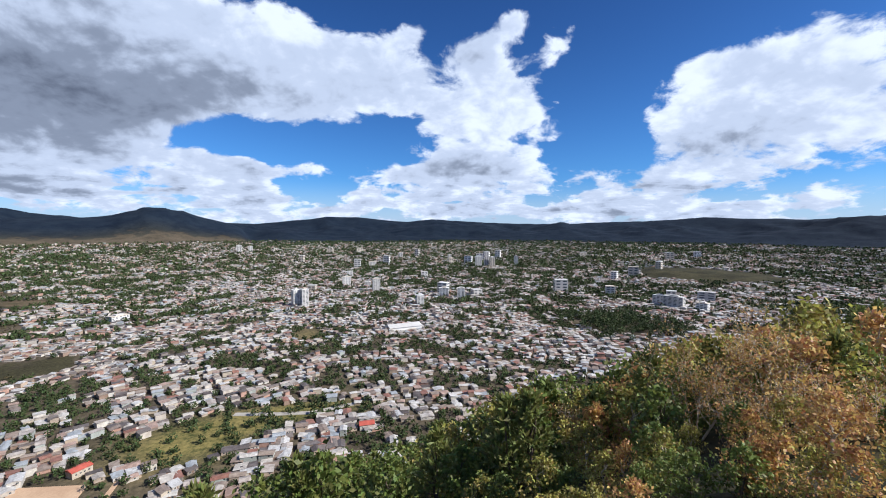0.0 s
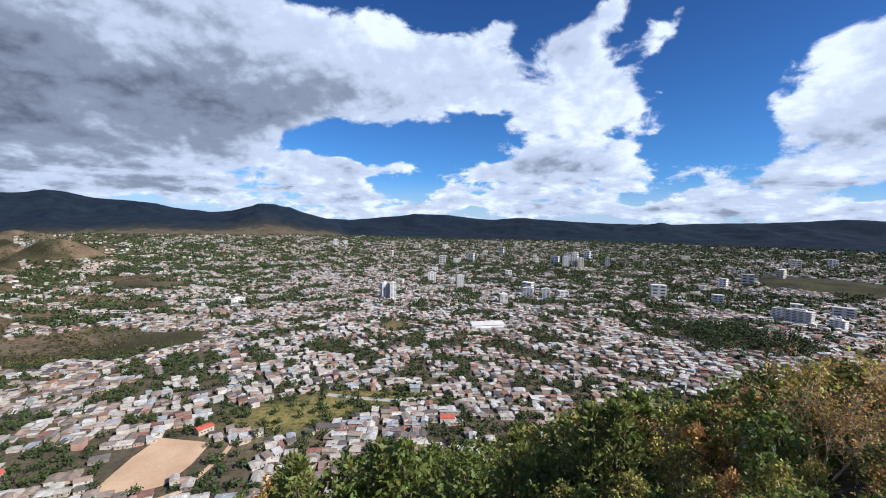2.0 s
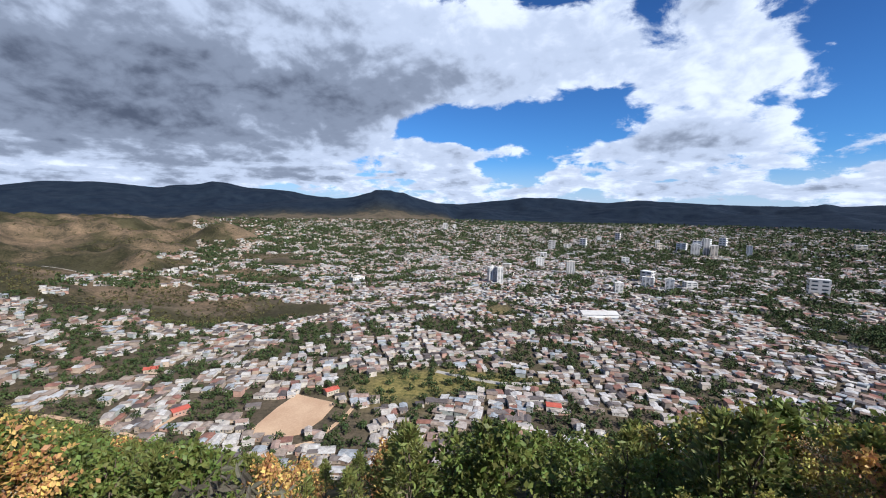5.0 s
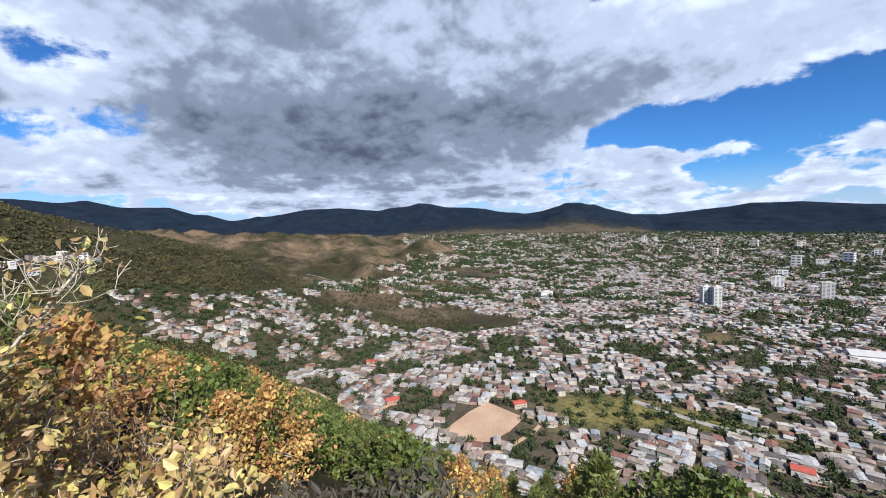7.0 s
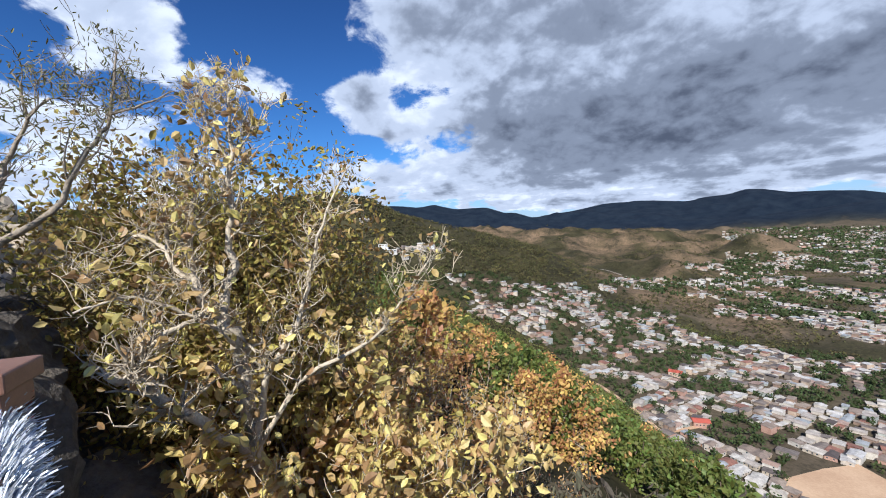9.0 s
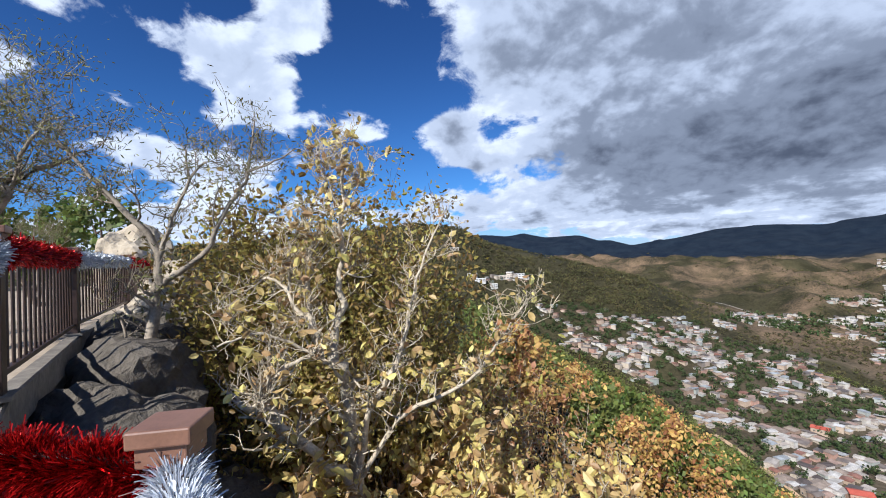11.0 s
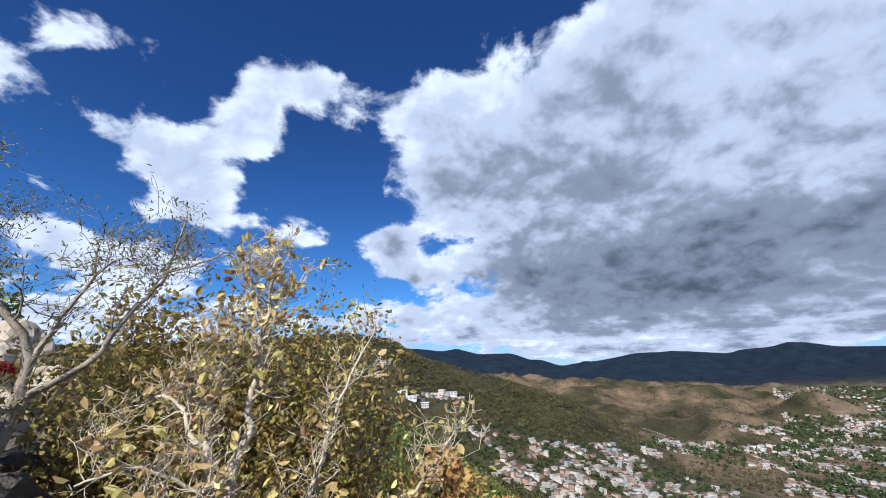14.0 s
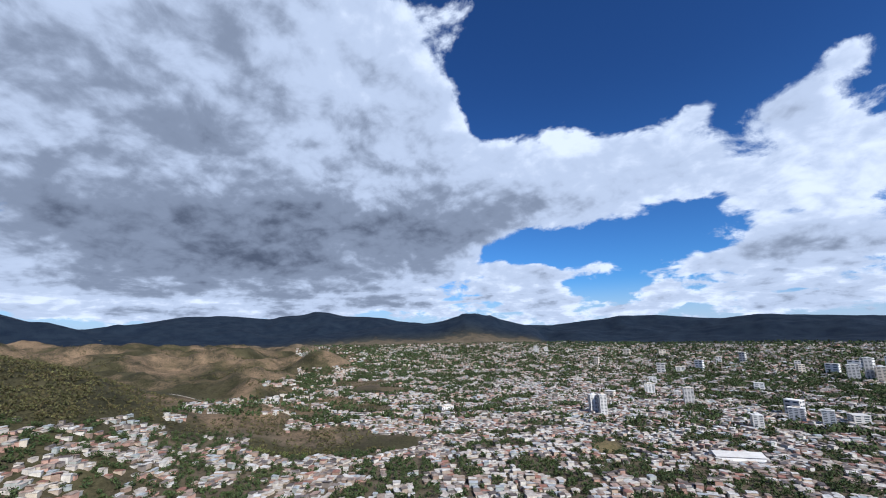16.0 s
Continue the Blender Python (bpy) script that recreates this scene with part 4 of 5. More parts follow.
# ---- sports ground and lanes ----
def laid_sheet(name, outline, lift, mat, label, category):
    """A thin sheet over the ground inside an outline given in plan."""
    bm = bmesh.new()
    vs = [bm.verts.new((px_, py_, 0)) for px_, py_ in outline]
    bm.faces.new(vs)
    bmesh.ops.triangulate(bm, faces=bm.faces[:])
    bmesh.ops.subdivide_edges(bm, edges=bm.edges[:], cuts=5, use_grid_fill=True)
    zs = height(np.array([v.co.x for v in bm.verts]), np.array([v.co.y for v in bm.verts]))
    for v, zz in zip(bm.verts, zs):
        v.co.z = zz + lift
    ret = bmesh.ops.extrude_face_region(bm, geom=bm.faces[:])
    for v in ret["geom"]:
        if isinstance(v, bmesh.types.BMVert):
            v.co.z -= 1.0
    bmesh.ops.recalc_face_normals(bm, faces=bm.faces[:])
    me = bpy.data.meshes.new(name)
    bm.to_mesh(me)
    bm.free()
    me.materials.append(mat)
    return tagged(new(name, me), label, category, kind="structure")


laid_sheet("sports_field", [(float(a), float(b)) for a, b in FIELD], 0.5, M_SAND, "bare pale dirt football ground among houses", "field")


def lane(name, points, wide, mat, label):
    left, right = [], []
    for k, p in enumerate(points):
        q0, q1 = points[max(k - 1, 0)], points[min(k + 1, len(points) - 1)]
        way = Vector((q1[0] - q0[0], q1[1] - q0[1])).normalized()
        off = Vector((-way.y, way.x)) * wide / 2
        left.append((p[0] + off.x, p[1] + off.y))
        right.append((p[0] - off.x, p[1] - off.y))
    for k in range(len(points) - 1):
        laid_sheet(name, [left[k], left[k + 1], right[k + 1], right[k]], 0.35 + 0.02 * (k % 2), mat, label, "road")


def spots(*rows):
    return [tuple(float(v) for v in plan(a, d)) for a, d in rows]


lane("road", spots((27, 318), (22, 306), (17.6, 300), (11.5, 308)), 7.0, M_ROAD, "pale concrete road along a grassy bank")
lane("road", spots((38.5, 268), (40, 252), (44.5, 228), (50, 226)), 3.5, M_SAND, "dirt lane round the football ground")
lane("road", spots((60, 292), (64, 268), (68, 300), (72, 330)), 4.0, M_SAND, "dirt lane climbing between houses")
lane("road", spots((55, 700), (60, 760), (66, 830), (71, 900)), 6.0, M_ROAD, "pale road winding over the dry hills")

# ---- woods on the slope ----
rng = random.Random(9)
made, tries = 0, 0
while made < 580 and tries < 9000:
    tries += 1
    az = rng.uniform(-56, 101) if made < 350 else rng.uniform(48, 101)
    d = 18 + 240 * rng.random() ** 1.3 if az < 55 else 14 + 290 * rng.random() ** 1.7
    x, y, z = at_ground(az, d)
    if float(built_over(np.array([x]), np.array([y]))[0]) > 0.3:
        continue
    room = EYE_Z + d * math.tan(radians(float(table(TREELINE, az)))) - z
    if room < 2.2:
        continue
    tall = min(room, 12.0) * rng.uniform(0.72, 1.04)
    rust = (az < -22 and d < 60 and rng.random() < 0.4) or rng.random() < 0.04 or (az > 70 and d < 40 and rng.random() < 0.4)
    if rust:
        plant("rust_leaved_tree", RUSTS[rng.randrange(3)], x, y, z - 0.2, rng.uniform(0, 360), min(tall, 6.5) / 5.0, "tree with rust-orange leaves on the steep slope", "tree", "trees of the slope")
    elif (az < 55 and rng.random() < 0.72) or rng.random() < 0.35:
        plant("pine_tree", PINES[rng.randrange(4)], x, y, z - 0.2, rng.uniform(0, 360), tall / 9.0, "light green pine on the steep slope", "tree", "trees of the slope")
    else:
        plant("broadleaf_tree", BROADS[rng.randrange(4)], x, y, z - 0.2, rng.uniform(0, 360), min(tall, 9) / 7.0, "dense green broadleaf tree on the steep slope", "tree", "trees of the slope")
    made += 1

rngn = np.random.default_rng(41)
az = rngn.uniform(55, 101, 7500)
d = rngn.uniform(180, 720, 7500)
x, y = polar(az, d)
ok = built_over(x, y) < 0.25
many_trees("slope_trees", x[ok], y[ok], 6.0, 6.5, 30, 1.1, M_PINE, 42, "mixed green trees covering the hillside")
az, d = rngn.uniform(78, 140, 9000), rngn.uniform(420, 1260, 9000)
x, y = polar(az, d)
ok = (built_over(x, y) < 0.25) & (fractal(x, y, 120, 3, 91) > 0.33)
many_trees("hill_trees", x[ok], y[ok], 6.5, 9.0, 18, 2.8, M_SCRUB, 43, "dark green trees on the villa hill")
az, d = rngn.uniform(46, 94, 13000), rngn.uniform(600, 2600, 13000)
x, y = polar(az, d)
ok = (built_over(x, y) < 0.25) & (fractal(x, y, 150, 4, 93) > 0.47)
many_trees("scrub", x[ok], y[ok], 5.0, 7.0, 12, 2.4, M_SCRUB, 44, "dark scrub on dry grass hills")
# villas on the hill
rng = random.Random(15)
for az, d in ((96, 560), (95.2, 570), (94.0, 575), (99.3, 540), (100.4, 545), (97.5, 535), (102.8, 600), (105.3, 742), (107.5, 745), (114, 740)):
    x, y, z = at_ground(az, d * SCALE)
    tower(x, y, rng.uniform(10, 20), 10, rng.uniform(5, 7.5), az + rng.uniform(-20, 20), 2, 3, "white villa among trees on the hill", False, "villa")

# ---- look-out: terrace, fence, rocks ----
POSTS = [(0.15, 0.30, 0.0), (-1.0, -1.06, 0.0), (-0.62, -1.95, 0.18), (-1.88, -3.49, 0.79), (-3.96, -5.93, 0.81), (-6.90, -8.80, 0.85), (-9.62, -11.45, 0.83)]
bm = bmesh.new()
outline = [(p[0], p[1], p[2]) for p in POSTS] + [(-12.5, -14.5, 0.85), (-30, -45, 1.0), (20, -45, 1.0), (14, -6, 0.0), (1.9, -0.65, 0.0)]
top = bm.faces.new([bm.verts.new((x, y, z - 0.06)) for x, y, z in outline])
made_ = bmesh.ops.extrude_face_region(bm, geom=[top])
for v in made_["geom"]:
    if isinstance(v, bmesh.types.BMVert):
        v.co.z -= 1.6
bmesh.ops.triangulate(bm, faces=[f for f in bm.faces if len(f.verts) > 4])
bmesh.ops.recalc_face_normals(bm, faces=bm.faces[:])
terrace = new("terrace", mesh_from("terrace", bm, M_PAVE))
tagged(terrace, "trodden pale dirt terrace of the look-out", "terrace", kind="structure")

for k, (p, q) in enumerate(zip(POSTS[2:-1], POSTS[3:])):
    a, b = Vector(p), Vector(q)
    way = (b - a).normalized()
    side = Vector((-way.y, way.x, 0)).normalized() * 0.075
    vs = [c + s + Vector((0, 0, h)) for c in (a, b) for s in (-side, side) for h in (-0.3, -0.02 + 0.003 * k)]
    bm = bmesh.new()
    for v in vs:
        bm.verts.new(v)
    bmesh.ops.convex_hull(bm, input=bm.verts[:])
    bmesh.ops.bevel(bm, geom=bm.edges[:], offset=0.015, segments=1, affect="EDGES")
    tagged(new("plinth", mesh_from("plinth", bm, M_CONCRETE)), "weathered concrete kerb under the metal fence", "kerb", "kerbs of the fence", kind="structure")

POST_H = 1.12
fence = tagged(new("metal_fence"), "dark brown painted steel fence with upright bars along the terrace", "fence")
shaft_me = mesh_from("shaft", box_bm(-0.055, -0.055, -0.15, 0.055, 0.055, POST_H - 0.05, 0.004), M_STEEL)
cap_bm = box_bm(-0.085, -0.085, POST_H - 0.05, 0.085, 0.085, POST_H, 0.006)
box_bm(-0.068, -0.068, POST_H - 0.11, 0.068, 0.068, POST_H - 0.05, 0.004, cap_bm)
cap_me = mesh_from("cap", cap_bm, M_CAP)
plate_me = mesh_from("base_plate", box_bm(-0.11, -0.11, -0.02, 0.11, 0.11, 0.015, 0.003), M_CONCRETE)
wide_bar_me = mesh_from("baluster", box_bm(-0.011, -0.011, 0.0, 0.011, 0.011, 1.0, 0.001), M_STEEL)
bar_me = mesh_from("baluster", box_bm(-0.009, -0.009, 0.0, 0.009, 0.009, 1.0, 0.001), M_STEEL)
for k, (x, y, z) in enumerate(POSTS):
    q = POSTS[min(k + 1, len(POSTS) - 1)] if k < len(POSTS) - 1 else POSTS[k]
    p = POSTS[k] if k < len(POSTS) - 1 else POSTS[k - 1]
    turn = math.degrees(math.atan2(q[1] - p[1], q[0] - p[0]))
    post = new("post")
    post.parent = fence
    post.matrix_basis = pose(x, y, z, 0, 0, turn)
    child("shaft", shaft_me, post), child("cap", cap_me, post, "flat square brown cap"), child("base_plate", plate_me, post)


def bar_between(a, b, w, h, bevel=0.004):
    way = b - a
    rot = way.to_track_quat("X", "Z").to_matrix().to_4x4()
    bm = box_bm(0, -w / 2, -h / 2, way.length, w / 2, h / 2, bevel)
    bmesh.ops.transform(bm, matrix=Matrix.Translation(a) @ rot, verts=bm.verts[:])
    return bm


for k in range(len(POSTS) - 1):
    a, b = Vector(POSTS[k]), Vector(POSTS[k + 1])
    way = (b - a).normalized()
    a, b = a + way * 0.06, b - way * 0.06
    panel = new("panel")
    panel.parent = fence
    part("top_rail", bar_between(a + Vector((0, 0, 0.98)), b + Vector((0, 0, 0.98)), 0.06, 0.05), M_STEEL, panel)
    part("bottom_rail", bar_between(a + Vector((0, 0, 0.12)), b + Vector((0, 0, 0.12)), 0.05, 0.04), M_STEEL, panel)
    n = max(2, int((b - a).length / 0.17))
    for i in range(n):
        p = a.lerp(b, (i + 0.5) / n)
        bar = child("baluster", wide_bar_me if k < 3 else bar_me, panel)
        bar.matrix_basis = Matrix.Translation((p.x, p.y, p.z + 0.13)) @ Matrix.Diagonal((1, 1, 0.835, 1))


def garland(a, b, z, thick, count, mat, seed, label):
    """Tinsel wound along a rail: a cord with many thin foil strips."""
    rng_ = np.random.default_rng(seed)
    a, b = np.array(a) + [0, 0, z], np.array(b) + [0, 0, z]
    u = rng_.uniform(0, 1, count)
    way = (b - a) / np.linalg.norm(b - a)
    at = a + (b - a) * u[:, None]
    at[:, 2] -= 0.02 + 0.03 * np.sin(u * np.pi * 5) ** 2
    ang = rng_.uniform(0, 2 * np.pi, count)
    s1 = np.cross(way, [0, 0, 1.0])
    s1 /= np.linalg.norm(s1)
    s2 = np.cross(s1, way)
    out = np.cos(ang)[:, None] * s1 + np.sin(ang)[:, None] * s2 + way * rng_.normal(0, 0.5, count)[:, None]
    out /= np.linalg.norm(out, axis=1)[:, None]
    long_ = thick * rng_.uniform(0.6, 1.1, count)[:, None]
    flat_ = np.cross(out, rng_.normal(0, 1, (count, 3)))
    flat_ /= np.linalg.norm(flat_, axis=1)[:, None]
    flat_ *= 0.0016 + 0.0016 * (np.linalg.norm(a[:2]) > 1.6)
    curl = rng_.normal(0, 0.018, (count, 3))
    v = np.stack([at - flat_, at + flat_, at + out * long_ + curl + flat_, at + out * long_ + curl - flat_], 1).reshape(-1, 3)
    root = new("tinsel_garland")
    child("foil_fringe", fast_mesh("foil_fringe", v, np.arange(count * 4).reshape(count, 4), mat), root)
    pts = [Vector(a.tolist()).lerp(Vector(b.tolist()), k / 8) - Vector((0, 0, 0.03)) for k in range(9)]
    vs, fs = tubes([(pts, [thick * 0.5] * 9)], 8)
    child("core", mesh_of("core", vs, fs, mat, True), root)
    tagged(root, label, "garland", "garlands on the fence")


garland(POSTS[0], POSTS[1], 0.99, 0.075, 30000, M_SILVER, 1, "silver tinsel garland wound round the fence rail")
garland(POSTS[1], POSTS[2], 0.99, 0.080, 30000, M_RED, 2, "red tinsel garland wound round the fence rail")
garland(POSTS[2], POSTS[3], 0.99, 0.088, 60000, M_SILVER, 3, "silver tinsel garland on the climbing fence rail")
garland(POSTS[3], POSTS[4], 1.0, 0.10, 26000, M_RED, 4, "red tinsel garland on the level fence rail")
garland(POSTS[4], POSTS[5], 1.0, 0.11, 16000, M_SILVER, 5, "silver tinsel garland on the far fence rail")
garland(POSTS[5], POSTS[6], 1.0, 0.12, 12000, M_RED, 6, "red tinsel garland on the last fence rail")


def boulder(name, x, y, z, sx, sy, sz, seed, mat, label, rough=0.28):
    bm = bmesh.new()
    bmesh.ops.create_icosphere(bm, subdivisions=4, radius=1.0)
    off = Vector((seed * 3.7, seed * 1.3, seed * 2.1))
    for v in bm.verts:
        p = v.co.copy()
        n = noise.fractal(p * 1.1 + off, 1.0, 2.0, 5) * rough + noise.cell(p * 1.6 + off) * rough * 0.25
        v.co = p * (1 + n)
        v.co = Vector((v.co.x * sx, v.co.y * sy, v.co.z * sz))
    ob = new(name, mesh_from(name, bm, mat))
    ob.matrix_basis = pose(x, y, z, 0, 0, seed * 40)
    return tagged(ob, label, "rock", "rocks below the fence")


x, y = polar(141.3, 16.6)
boulder("boulder", float(x), float(y), 1.75, 1.05, 1.0, 1.3, 2, M_PALEROCK, "large pale sunlit boulder beside the fence end")
for k, (x, y, z, sx, sy, sz) in enumerate(((-2.75, -3.55, -0.15, 0.62, 0.72, 0.72), (-3.75, -4.75, 0.0, 0.8, 0.8, 0.78), (-4.75, -6.0, 0.05, 0.85, 0.85, 0.8), (-1.9, -2.5, -1.0, 0.8, 0.8, 0.7),
                                           (-5.9, -7.2, 0.0, 0.85, 0.85, 0.8), (-3.4, -3.4, -1.5, 1.2, 1.0, 0.9), (-5.0, -4.9, -1.6, 1.2, 1.1, 0.9), (-1.5, -2.3, -0.55, 0.45, 0.6, 0.75), (-1.95, -2.95, -0.3, 0.5, 0.6, 0.75), (-2.45, -3.75, 0.0, 0.45, 0.55, 0.62))):
    boulder("rock", x, y, z, sx, sy, sz, k + 5, M_ROCK, "rough grey-brown rock under the fence")
x, y = polar(140.4, 10.6)
boulder("pale_rock", float(x), float(y), 0.1, 0.75, 0.7, 0.95, 15, M_PALEROCK, "pale rock crossed by the shadows of fence bars", 0.10)
x, y = polar(137.6, 12.2)
boulder("pale_rock", float(x), float(y), 0.25, 0.8, 0.9, 1.6, 16, M_PALEROCK, "tall pale rock at the fence end", 0.15)
# cut stump on the terrace
bm = bmesh.new()
bmesh.ops.create_cone(bm, cap_ends=True, segments=18, radius1=0.27, radius2=0.22, depth=0.5, matrix=Matrix.Translation((0, 0, 0.25)))
for v in bm.verts:
    v.co.x *= 1 + 0.12 * math.sin(v.co.y * 17)
bmesh.ops.bevel(bm, geom=bm.edges[:], offset=0.015, segments=1, affect="EDGES")
x, y = polar(157.5, 6.6)
stump = new("tree_stump", mesh_from("tree_stump", bm, M_WOOD))
stump.matrix_basis = pose(float(x), float(y), 0.62)
tagged(stump, "pale cut tree stump on the dirt terrace", "stump")


# ---- shrubs and bare trees round the look-out ----
def shrub_kind(name, seed, tall, stems, bark, leaf_mat, leaves, leaf, levels=3, bend=0.4, forks=(2, 4), spread=0.55, slim=0.5, thick=0.03, scatter=0.07, hang=0.2, wide=0.8, keep=(0.45, 0.72)):
    rng_ = random.Random(seed)
    rods, tips = [], []
    for _ in range(stems):
        a = rng_.uniform(0, 2 * math.pi)
        way = Vector((math.cos(a) * spread * rng_.random(), math.sin(a) * spread * rng_.random(), 1)).normalized()
        grow(rng_, rods, tips, Vector((rng_.uniform(-0.15, 0.15), rng_.uniform(-0.15, 0.15), -0.2)), way, tall * rng_.uniform(0.5, 0.68), thick * rng_.uniform(0.7, 1.2), 0, levels, bend, 0.10, forks, 0.0, wide, keep)
    vs, fs = tubes(rods, 5)
    v, q = folded_leaves(tips, leaves, leaf, np.random.default_rng(seed), scatter, slim, hang)
    top = float(np.percentile([p.z for p in tips], 99))
    return mesh_of(name + "_branches", vs, fs, bark, True), fast_mesh(name + "_leaves", v, q, leaf_mat), top


NAMES = ("stem", "foliage")
LOW = [shrub_kind("yellow_bush", 205 + k, 2.6, 4, M_BARK, M_YELLOW, 1500, 0.085, 3, 0.9, (3, 4), 0.7, 0.6, 0.045, 0.045, 0.4, 0.9, (0.34, 0.54)) for k in range(3)]
OLI = [shrub_kind("olive_shrub", 210 + k, 4.0, 5, M_DARKBARK, M_OLIVE, 5500, 0.08, 3, 0.5, (3, 4), 0.8, 0.55, 0.045, 0.13) for k in range(2)]
RUS = [shrub_kind("rust_shrub", 220 + k, 2.6, 6, M_BARK, M_AUTUMN, 2300, 0.06, 3, 0.5, (3, 4), 0.9, 0.6, 0.025, 0.10) for k in range(3)]
ACA = [shrub_kind("feathery_tree", 230 + k, 4.0, 2, M_GREYBARK, M_FEATHER, 5000, 0.085, 4, 0.9, (3, 4), 1.6, 0.2, 0.13, 0.07, 0.3) for k in range(3)]
DRY = shrub_kind("dry_plant", 240, 1.6, 4, M_DARKBARK, M_DRYLEAF, 420, 0.17, 2, 0.4, (3, 4), 0.8, 0.3, 0.018, 0.05, 1.2)


def stand(name, kind, az, d, top_el, scale, label, turn=0, tall=4.0, group="shrubs round the look-out"):
    """Stands a plant so that its top reaches a height seen from the look-out."""
    x, y = polar(az, d)
    top = EYE_Z + d * math.tan(radians(top_el))
    g = float(height(np.array([x]), np.array([y]))[0])
    s = scale
    foot = min(top - kind[2] * s, g + 0.3) if top - kind[2] * s > g else top - kind[2] * s
    s = (top - foot) / kind[2]
    return plant(name, kind, float(x), float(y), foot, turn, s, label, "shrub", group, NAMES)


for k, (az, d, el, s) in enumerate(((107.5, 5.4, -15, 0.7), (112, 5.6, -17, 0.65), (109, 4.9, -24, 0.6), (104.5, 5.2, -24, 0.6), (101, 5.6, -20, 0.7), (98, 5.0, -29, 0.6), (121, 5.4, -17, 0.7), (116, 4.2, -29, 0.5))):
    stand("yellow_bush", LOW[k % 3], az, d, el, s, "tangled bush of pale twigs and cream-yellow leaves", 75 * k)


def limbed_tree(name, seed, limbs, bark, leaf_mat, leaves, leaf, slim, twig, every, levels, label, category, group, scatter=0.05, start=0.35, thin=0.28):
    """A tree with limbs along bends given by azimuth, height angle and distance from the look-out; twigs and leaves grow from them."""
    rng_ = random.Random(seed)
    rods, tips = [], []
    for radius, end, bends in limbs:
        pts = [Vector((-math.sin(radians(a)) * d, math.cos(radians(a)) * d, EYE_Z + d * math.tan(radians(e)))) for a, e, d in bends]
        path = []
        for k in range(len(pts) - 1):
            p0, p1, p2, p3 = pts[max(k - 1, 0)], pts[k], pts[k + 1], pts[min(k + 2, len(pts) - 1)]
            for i in range(4):
                u = i / 4
                path.append(0.5 * (2 * p1 + (p2 - p0) * u + (2 * p0 - 5 * p1 + 4 * p2 - p3) * u * u + (3 * p1 - p0 - 3 * p2 + p3) * u ** 3))
        path.append(pts[-1])
        path = [p + Vector((rng_.gauss(0, 1), rng_.gauss(0, 1), rng_.gauss(0, 1))) * radius * 0.35 * (k > 0) for k, p in enumerate(path)]
        n = len(path) - 1
        rods.append((path, [radius + (end - radius) * k / n for k in range(n + 1)]))
        for k in range(n):
            if k / n < start and radius > thin * 0.15:
                continue
            for _ in range(every):
                side = Vector((rng_.gauss(0, 1), rng_.gauss(0, 1), rng_.gauss(0.35, 0.8))).normalized()
                way = ((path[k + 1] - path[k]).normalized() * 0.5 + side).normalized()
                grow(rng_, rods, tips, path[k].copy(), way, twig * rng_.uniform(0.5, 1.3), max(0.006, (radius + (end - radius) * k / n) * 0.42), 3 - levels, 3, 0.75, 0.06, (2, 4), 0.0, 0.9, (0.45, 0.7))
    root_at = Vector(rods[0][0][0])
    root = new(name)
    root.matrix_basis = Matrix.Translation(root_at)
    vs, fs = tubes([([p - root_at for p in pts], rads) for pts, rads in rods])
    child("stem", mesh_of("stem", vs, fs, bark, True), root)
    v, q = folded_leaves([p - root_at for p in tips], leaves, leaf, np.random.default_rng(seed), scatter, slim, 0.3)
    child("foliage", fast_mesh("foliage", v, q, leaf_mat), root)
    return tagged(root, label, category, group)


limbed_tree("yellow_leaved_tree", 301, (
    (0.085, 0.055, ((116.4, -40, 4.6), (117.0, -26, 4.6), (118.6, -17, 4.55), (119.2, -12.8, 4.5))),
    (0.050, 0.012, ((119.2, -12.8, 4.5), (121.5, -9.7, 4.45), (122.2, -4, 4.5), (121.7, 1.3, 4.5), (123, 5, 4.55))),
    (0.050, 0.010, ((119.2, -12.8, 4.5), (118.3, -6, 4.6), (118.2, -1.7, 4.6), (117.6, 6.1, 4.65), (117.3, 11, 4.7), (117.0, 15, 4.7))),
    (0.014, 0.006, ((117.6, 6.5, 4.65), (119.3, 10.5, 4.6), (120.8, 14.5, 4.6))),
    (0.014, 0.006, ((117.6, 6.8, 4.65), (115.2, 10, 4.7), (112.8, 12.8, 4.7))),
    (0.060, 0.040, ((117.0, -28, 4.6), (121.5, -24.5, 4.3), (125, -21, 4.1), (127.8, -17.9, 4.0), (130.4, -16.9, 3.9))),
    (0.038, 0.014, ((127.8, -17.9, 4.0), (127.2, -14.6, 4.0), (123.2, -12.5, 4.1), (121, -12, 4.2))),
    (0.042, 0.008, ((117.0, -28, 4.6), (114.7, -19.7, 4.5), (111.1, -14.7, 4.4), (109, -8, 4.5), (107.1, -1.5, 4.5), (103.8, 5.5, 4.6))),
    (0.030, 0.008, ((116.0, -27, 4.6), (110.5, -21.1, 4.3), (101.1, -17.2, 4.2), (95.6, -10.8, 4.2), (92.5, -6.5, 4.2))),
    (0.030, 0.010, ((121.5, -9.7, 4.45), (124.4, -4, 4.5), (124.2, 2.7, 4.6))),
    (0.022, 0.008, ((124.4, -4, 4.5), (127, -2, 4.6), (129.6, -3.5, 4.7))),
    (0.020, 0.008, ((122.0, -12, 4.3), (128, -9, 4.2), (133, -10, 4.1)))),
    M_BARK, M_YELLOW, 950, 0.10, 0.62, 0.34, 2, 2, "pale-barked leggy tree with large yellowing leaves", "tree", "shrubs round the look-out", 0.05)
fe = "thin-crowned pale-barked tree with fine feathery foliage"
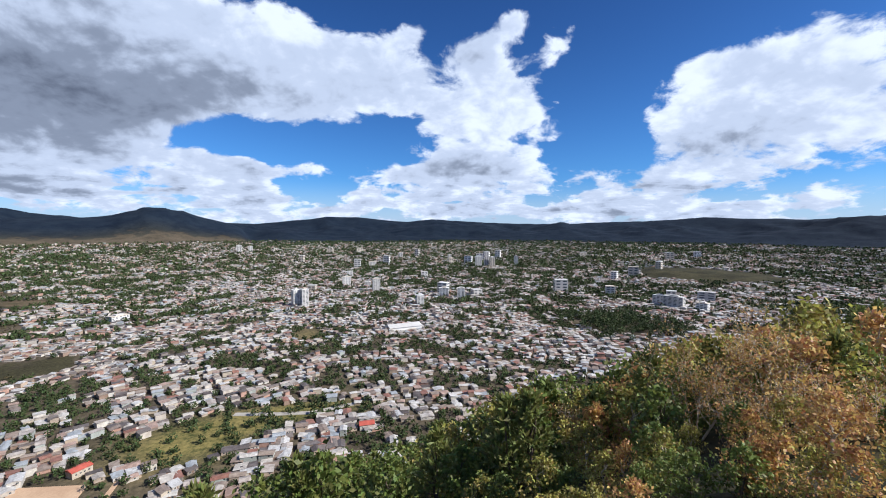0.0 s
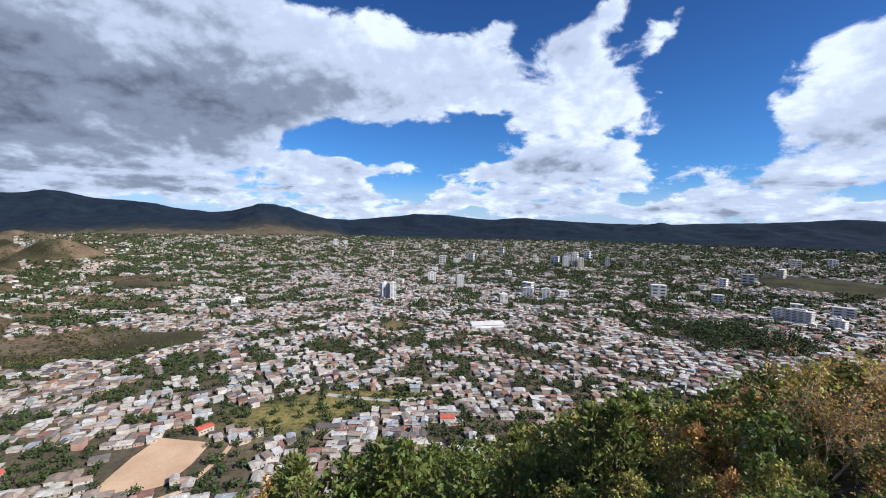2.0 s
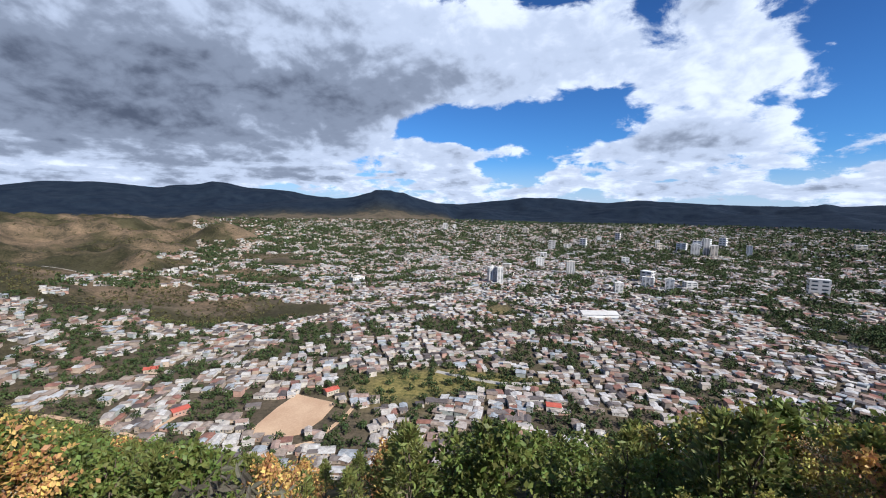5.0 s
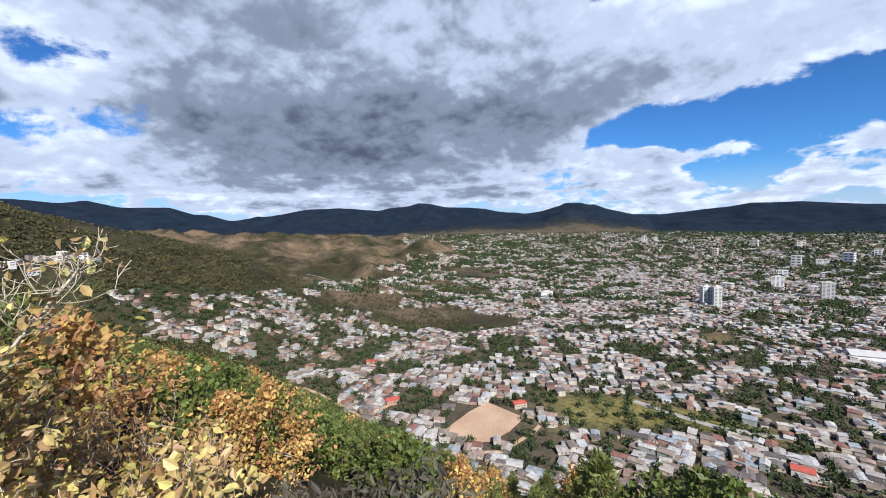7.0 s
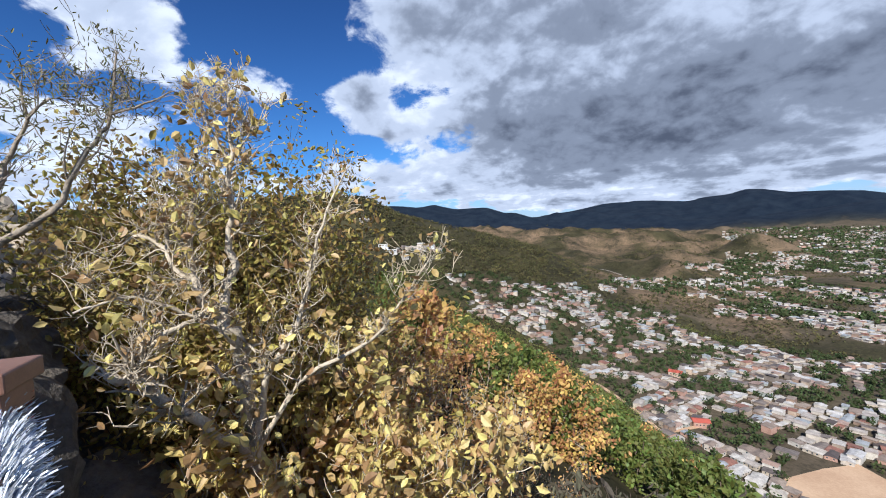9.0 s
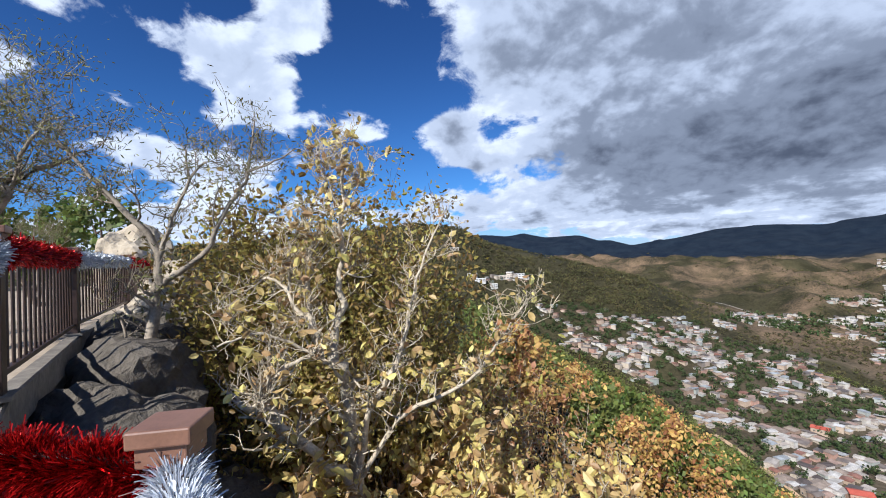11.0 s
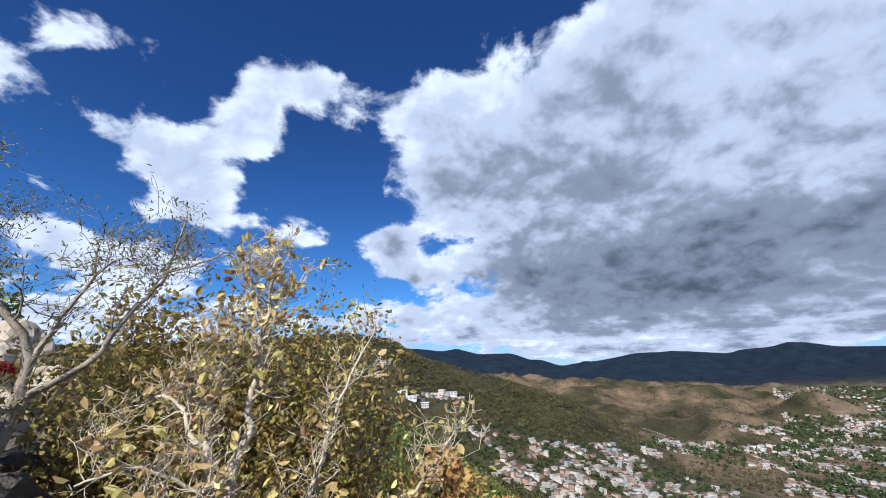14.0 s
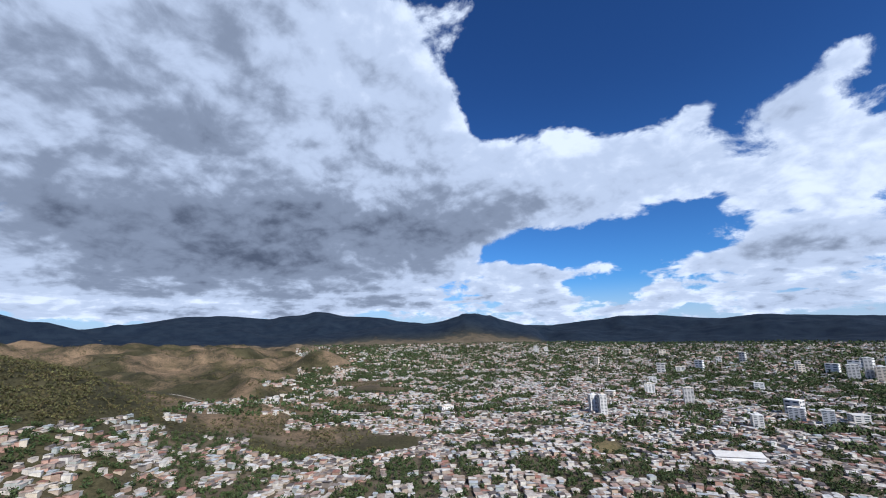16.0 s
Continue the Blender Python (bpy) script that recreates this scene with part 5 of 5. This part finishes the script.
limbed_tree("feathery_tree", 311, (
    (0.13, 0.10, ((155.0, -8, 7.2), (155.6, -4.5, 7.2), (155.7, -1.8, 7.2))),
    (0.085, 0.03, ((155.7, -1.8, 7.2), (157.3, 1.1, 7.2), (160.2, 6.6, 7.0), (163, 11, 6.9))),
    (0.085, 0.02, ((155.7, -1.8, 7.2), (154.2, 2.6, 7.2), (151.8, 6.1, 7.2), (150.2, 9.2, 7.3), (147.1, 11.3, 7.4), (144.8, 12.5, 7.5))),
    (0.050, 0.012, ((152.9, 4.4, 7.2), (153.8, 7.3, 7.3), (153.2, 10.4, 7.3), (152.5, 14.1, 7.4), (151, 16.2, 7.5))),
    (0.030, 0.010, ((150.2, 9.2, 7.3), (149.5, 12.5, 7.2), (147.6, 15.4, 7.2), (145.5, 16, 7.2))),
    (0.025, 0.008, ((153.3, 10.4, 7.3), (156, 12, 7.1), (158, 13, 7.0)))),
    M_GREYBARK, M_FEATHER, 6500, 0.075, 0.22, 0.7, 1, 2, fe, "tree", "trees of the look-out", 0.10)
limbed_tree("feathery_tree", 312, (
    (0.10, 0.06, ((159.5, -5, 9.2), (159.2, 3, 9.2), (159.0, 9, 9.2), (158.9, 11.6, 9.2))),
    (0.050, 0.012, ((158.9, 11.6, 9.2), (159.5, 14.5, 9.2), (160.5, 17.8, 9.2))),
    (0.045, 0.012, ((159.0, 9, 9.2), (156.4, 10.2, 9.0), (153.5, 9.4, 8.8), (150.5, 8.2, 8.7), (148, 8.4, 8.7))),
    (0.040, 0.012, ((158.9, 11.6, 9.2), (157, 14.5, 9.1), (155.8, 17.5, 9.0)))),
    M_GREYBARK, M_FEATHER, 4500, 0.08, 0.22, 0.75, 1, 2, fe, "tree", "trees of the look-out", 0.11)
limbed_tree("feathery_tree", 313, (
    (0.080, 0.060, ((140.6, -16, 6.4), (140.0, -9, 6.4), (138.6, -1.8, 6.4))),
    (0.055, 0.016, ((138.6, -1.8, 6.4), (139.2, 3.1, 6.4), (142.6, 7.3, 6.5), (144.5, 10.1, 6.6), (147.1, 13.3, 6.7))),
    (0.045, 0.010, ((138.6, -1.8, 6.4), (134.6, 1.4, 6.3), (131.2, 7.8, 6.2), (129.3, 11.6, 6.2), (128.3, 18, 6.2))),
    (0.018, 0.007, ((129.3, 11.6, 6.2), (126, 13.2, 6.1), (123.2, 14.9, 6.1))),
    (0.035, 0.010, ((138.9, 1.0, 6.4), (137.4, 6, 6.4), (135.6, 10.4, 6.3), (136.2, 14.3, 6.3))),
    (0.020, 0.008, ((135.6, 10.4, 6.3), (133.8, 12.6, 6.2), (131.2, 12.2, 6.2)))),
    M_GREYBARK, M_FEATHER, 2600, 0.075, 0.22, 0.55, 1, 2, fe, "tree", "trees of the look-out", 0.08)
ol = "dense shrub with olive and golden leaves"
for k, (az, d, el, s) in enumerate(((120.5, 9.0, 7.5, 1.1), (125, 10.0, 10, 1.15), (116, 10, 3, 1.0), (128.5, 9.5, 10, 0.95), (123, 8.6, 8, 1.0), (118, 9.4, 4.5, 1.05), (112, 9.5, -1.5, 1.0), (126.5, 7.4, 4, 0.85), (124, 8.0, 1, 0.7),
                                    (109, 11, -4, 1.0), (118, 7.6, 1.5, 0.95), (122.5, 7.0, 3, 0.9), (113, 7.8, -4, 0.95), (107.5, 8.8, -8, 0.95), (115, 6.6, -9, 0.8), (110, 6.8, -15, 0.8), (120, 6.4, -8, 0.8), (128.5, 8.0, 1, 0.7))):
    stand("olive_shrub", OLI[k % 2], az, d, el, s, ol, 70 * k)
ru = "rust-orange leaved shrub on the slope below the fence"
for k, (az, d, el, s) in enumerate(((93, 8, -17, 1.1), (86, 9, -22, 1.0), (98, 9, -10, 1.1), (79, 8, -28, 1.0), (72, 8.5, -32, 0.9), (100, 6, -16, 0.9), (90, 6, -27, 0.8), (82, 6.5, -32, 0.8), (64, 9, -35, 0.8),
                                    (39, 9, -36.5, 0.8), (96, 13, -10, 1.2), (75, 7, -34, 0.8), (88, 12, -17, 1.1), (94, 7, -22, 0.9))):
    stand("rust_shrub", RUS[k % 3], az, d, el - (5.5 if az > 84 else 3.5), s, ru, 40 * k)
for k, (az, d, el, s) in enumerate(((-33, 19, -13, 1.5), (-40, 21, -9, 1.6), (-37, 15, -18, 1.3), (-45, 16, -12, 1.4), (-18, 26, -22, 1.5))):
    stand("rust_shrub", RUS[k % 3], az, d, el, s, "rust and gold leaved shrub among green trees", 55 * k)
rng = random.Random(33)
for k in range(72):
    ring = k % 4
    d = (28, 20, 14, 9.5)[ring] * rng.uniform(0.88, 1.15)
    az = -51 + 50 * ((k // 4 + rng.random()) / 18)
    el = max(float(table(TREELINE, az)) - (0.3, 3.5, 8.5, 14)[ring] - rng.uniform(0, 2.5), -38)
    x, y, z = at_ground(az, d)
    tall = max(EYE_Z + d * math.tan(radians(el)) - z, 1.2)
    pick = rng.random()
    if pick < (0.30 if az < -24 else 0.10):
        plant("rust_leaved_tree", RUSTS[k % 3], x, y, z - 0.2, 55 * k, tall / 5.0, "tree with rust-orange leaves on the steep slope", "tree", "trees of the slope")
    elif pick < 0.68:
        plant("gold_leaved_tree", GOLDS[k % 3], x, y, z - 0.2, 55 * k, tall / 5.5, "tree with golden green leaves on the steep slope", "tree", "trees of the slope")
    else:
        plant("broadleaf_tree", BROADS[k % 4], x, y, z - 0.2, 35 * k, tall / 7.0, "dense green broadleaf tree on the steep slope", "tree", "trees of the slope")
for az, d, el, s in ((58, 5.0, -33.5, 0.9), (61.5, 5.2, -35, 0.8), (55.5, 5.4, -36.5, 0.8), (65, 5.0, -34.5, 0.9), (69, 5.3, -35, 0.8), (73, 5.1, -33.5, 0.9), (53, 5.0, -37, 0.8), (76.5, 5.2, -34.5, 0.8)):
    stand("dry_plant", DRY, az, d, el, s, "withered dark plant with drooping curled leaves", az * 3)
for k, (az, d, z, el) in enumerate(((168, 9, 0.7, 20), (149, 16, 0.7, 8.5))):
    x, y = polar(az, d)
    s = (EYE_Z + d * math.tan(radians(el)) - z) / ACA[k % 3][2]
    plant("feathery_tree", ACA[k % 3], float(x), float(y), z, 65 * k, s, fe, "tree", "trees of the look-out", NAMES)
rng = random.Random(21)
for k in range(34):
    az = rng.uniform(143, 200)
    d = rng.uniform(36, 58)
    x, y = polar(az, d)
    plant("broadleaf_tree", BROADS[k % 4], float(x), float(y), 0.2, rng.uniform(0, 360), rng.uniform(0.75, 1.05), "dark green broadleaf tree behind the terrace", "tree", "trees behind the terrace")
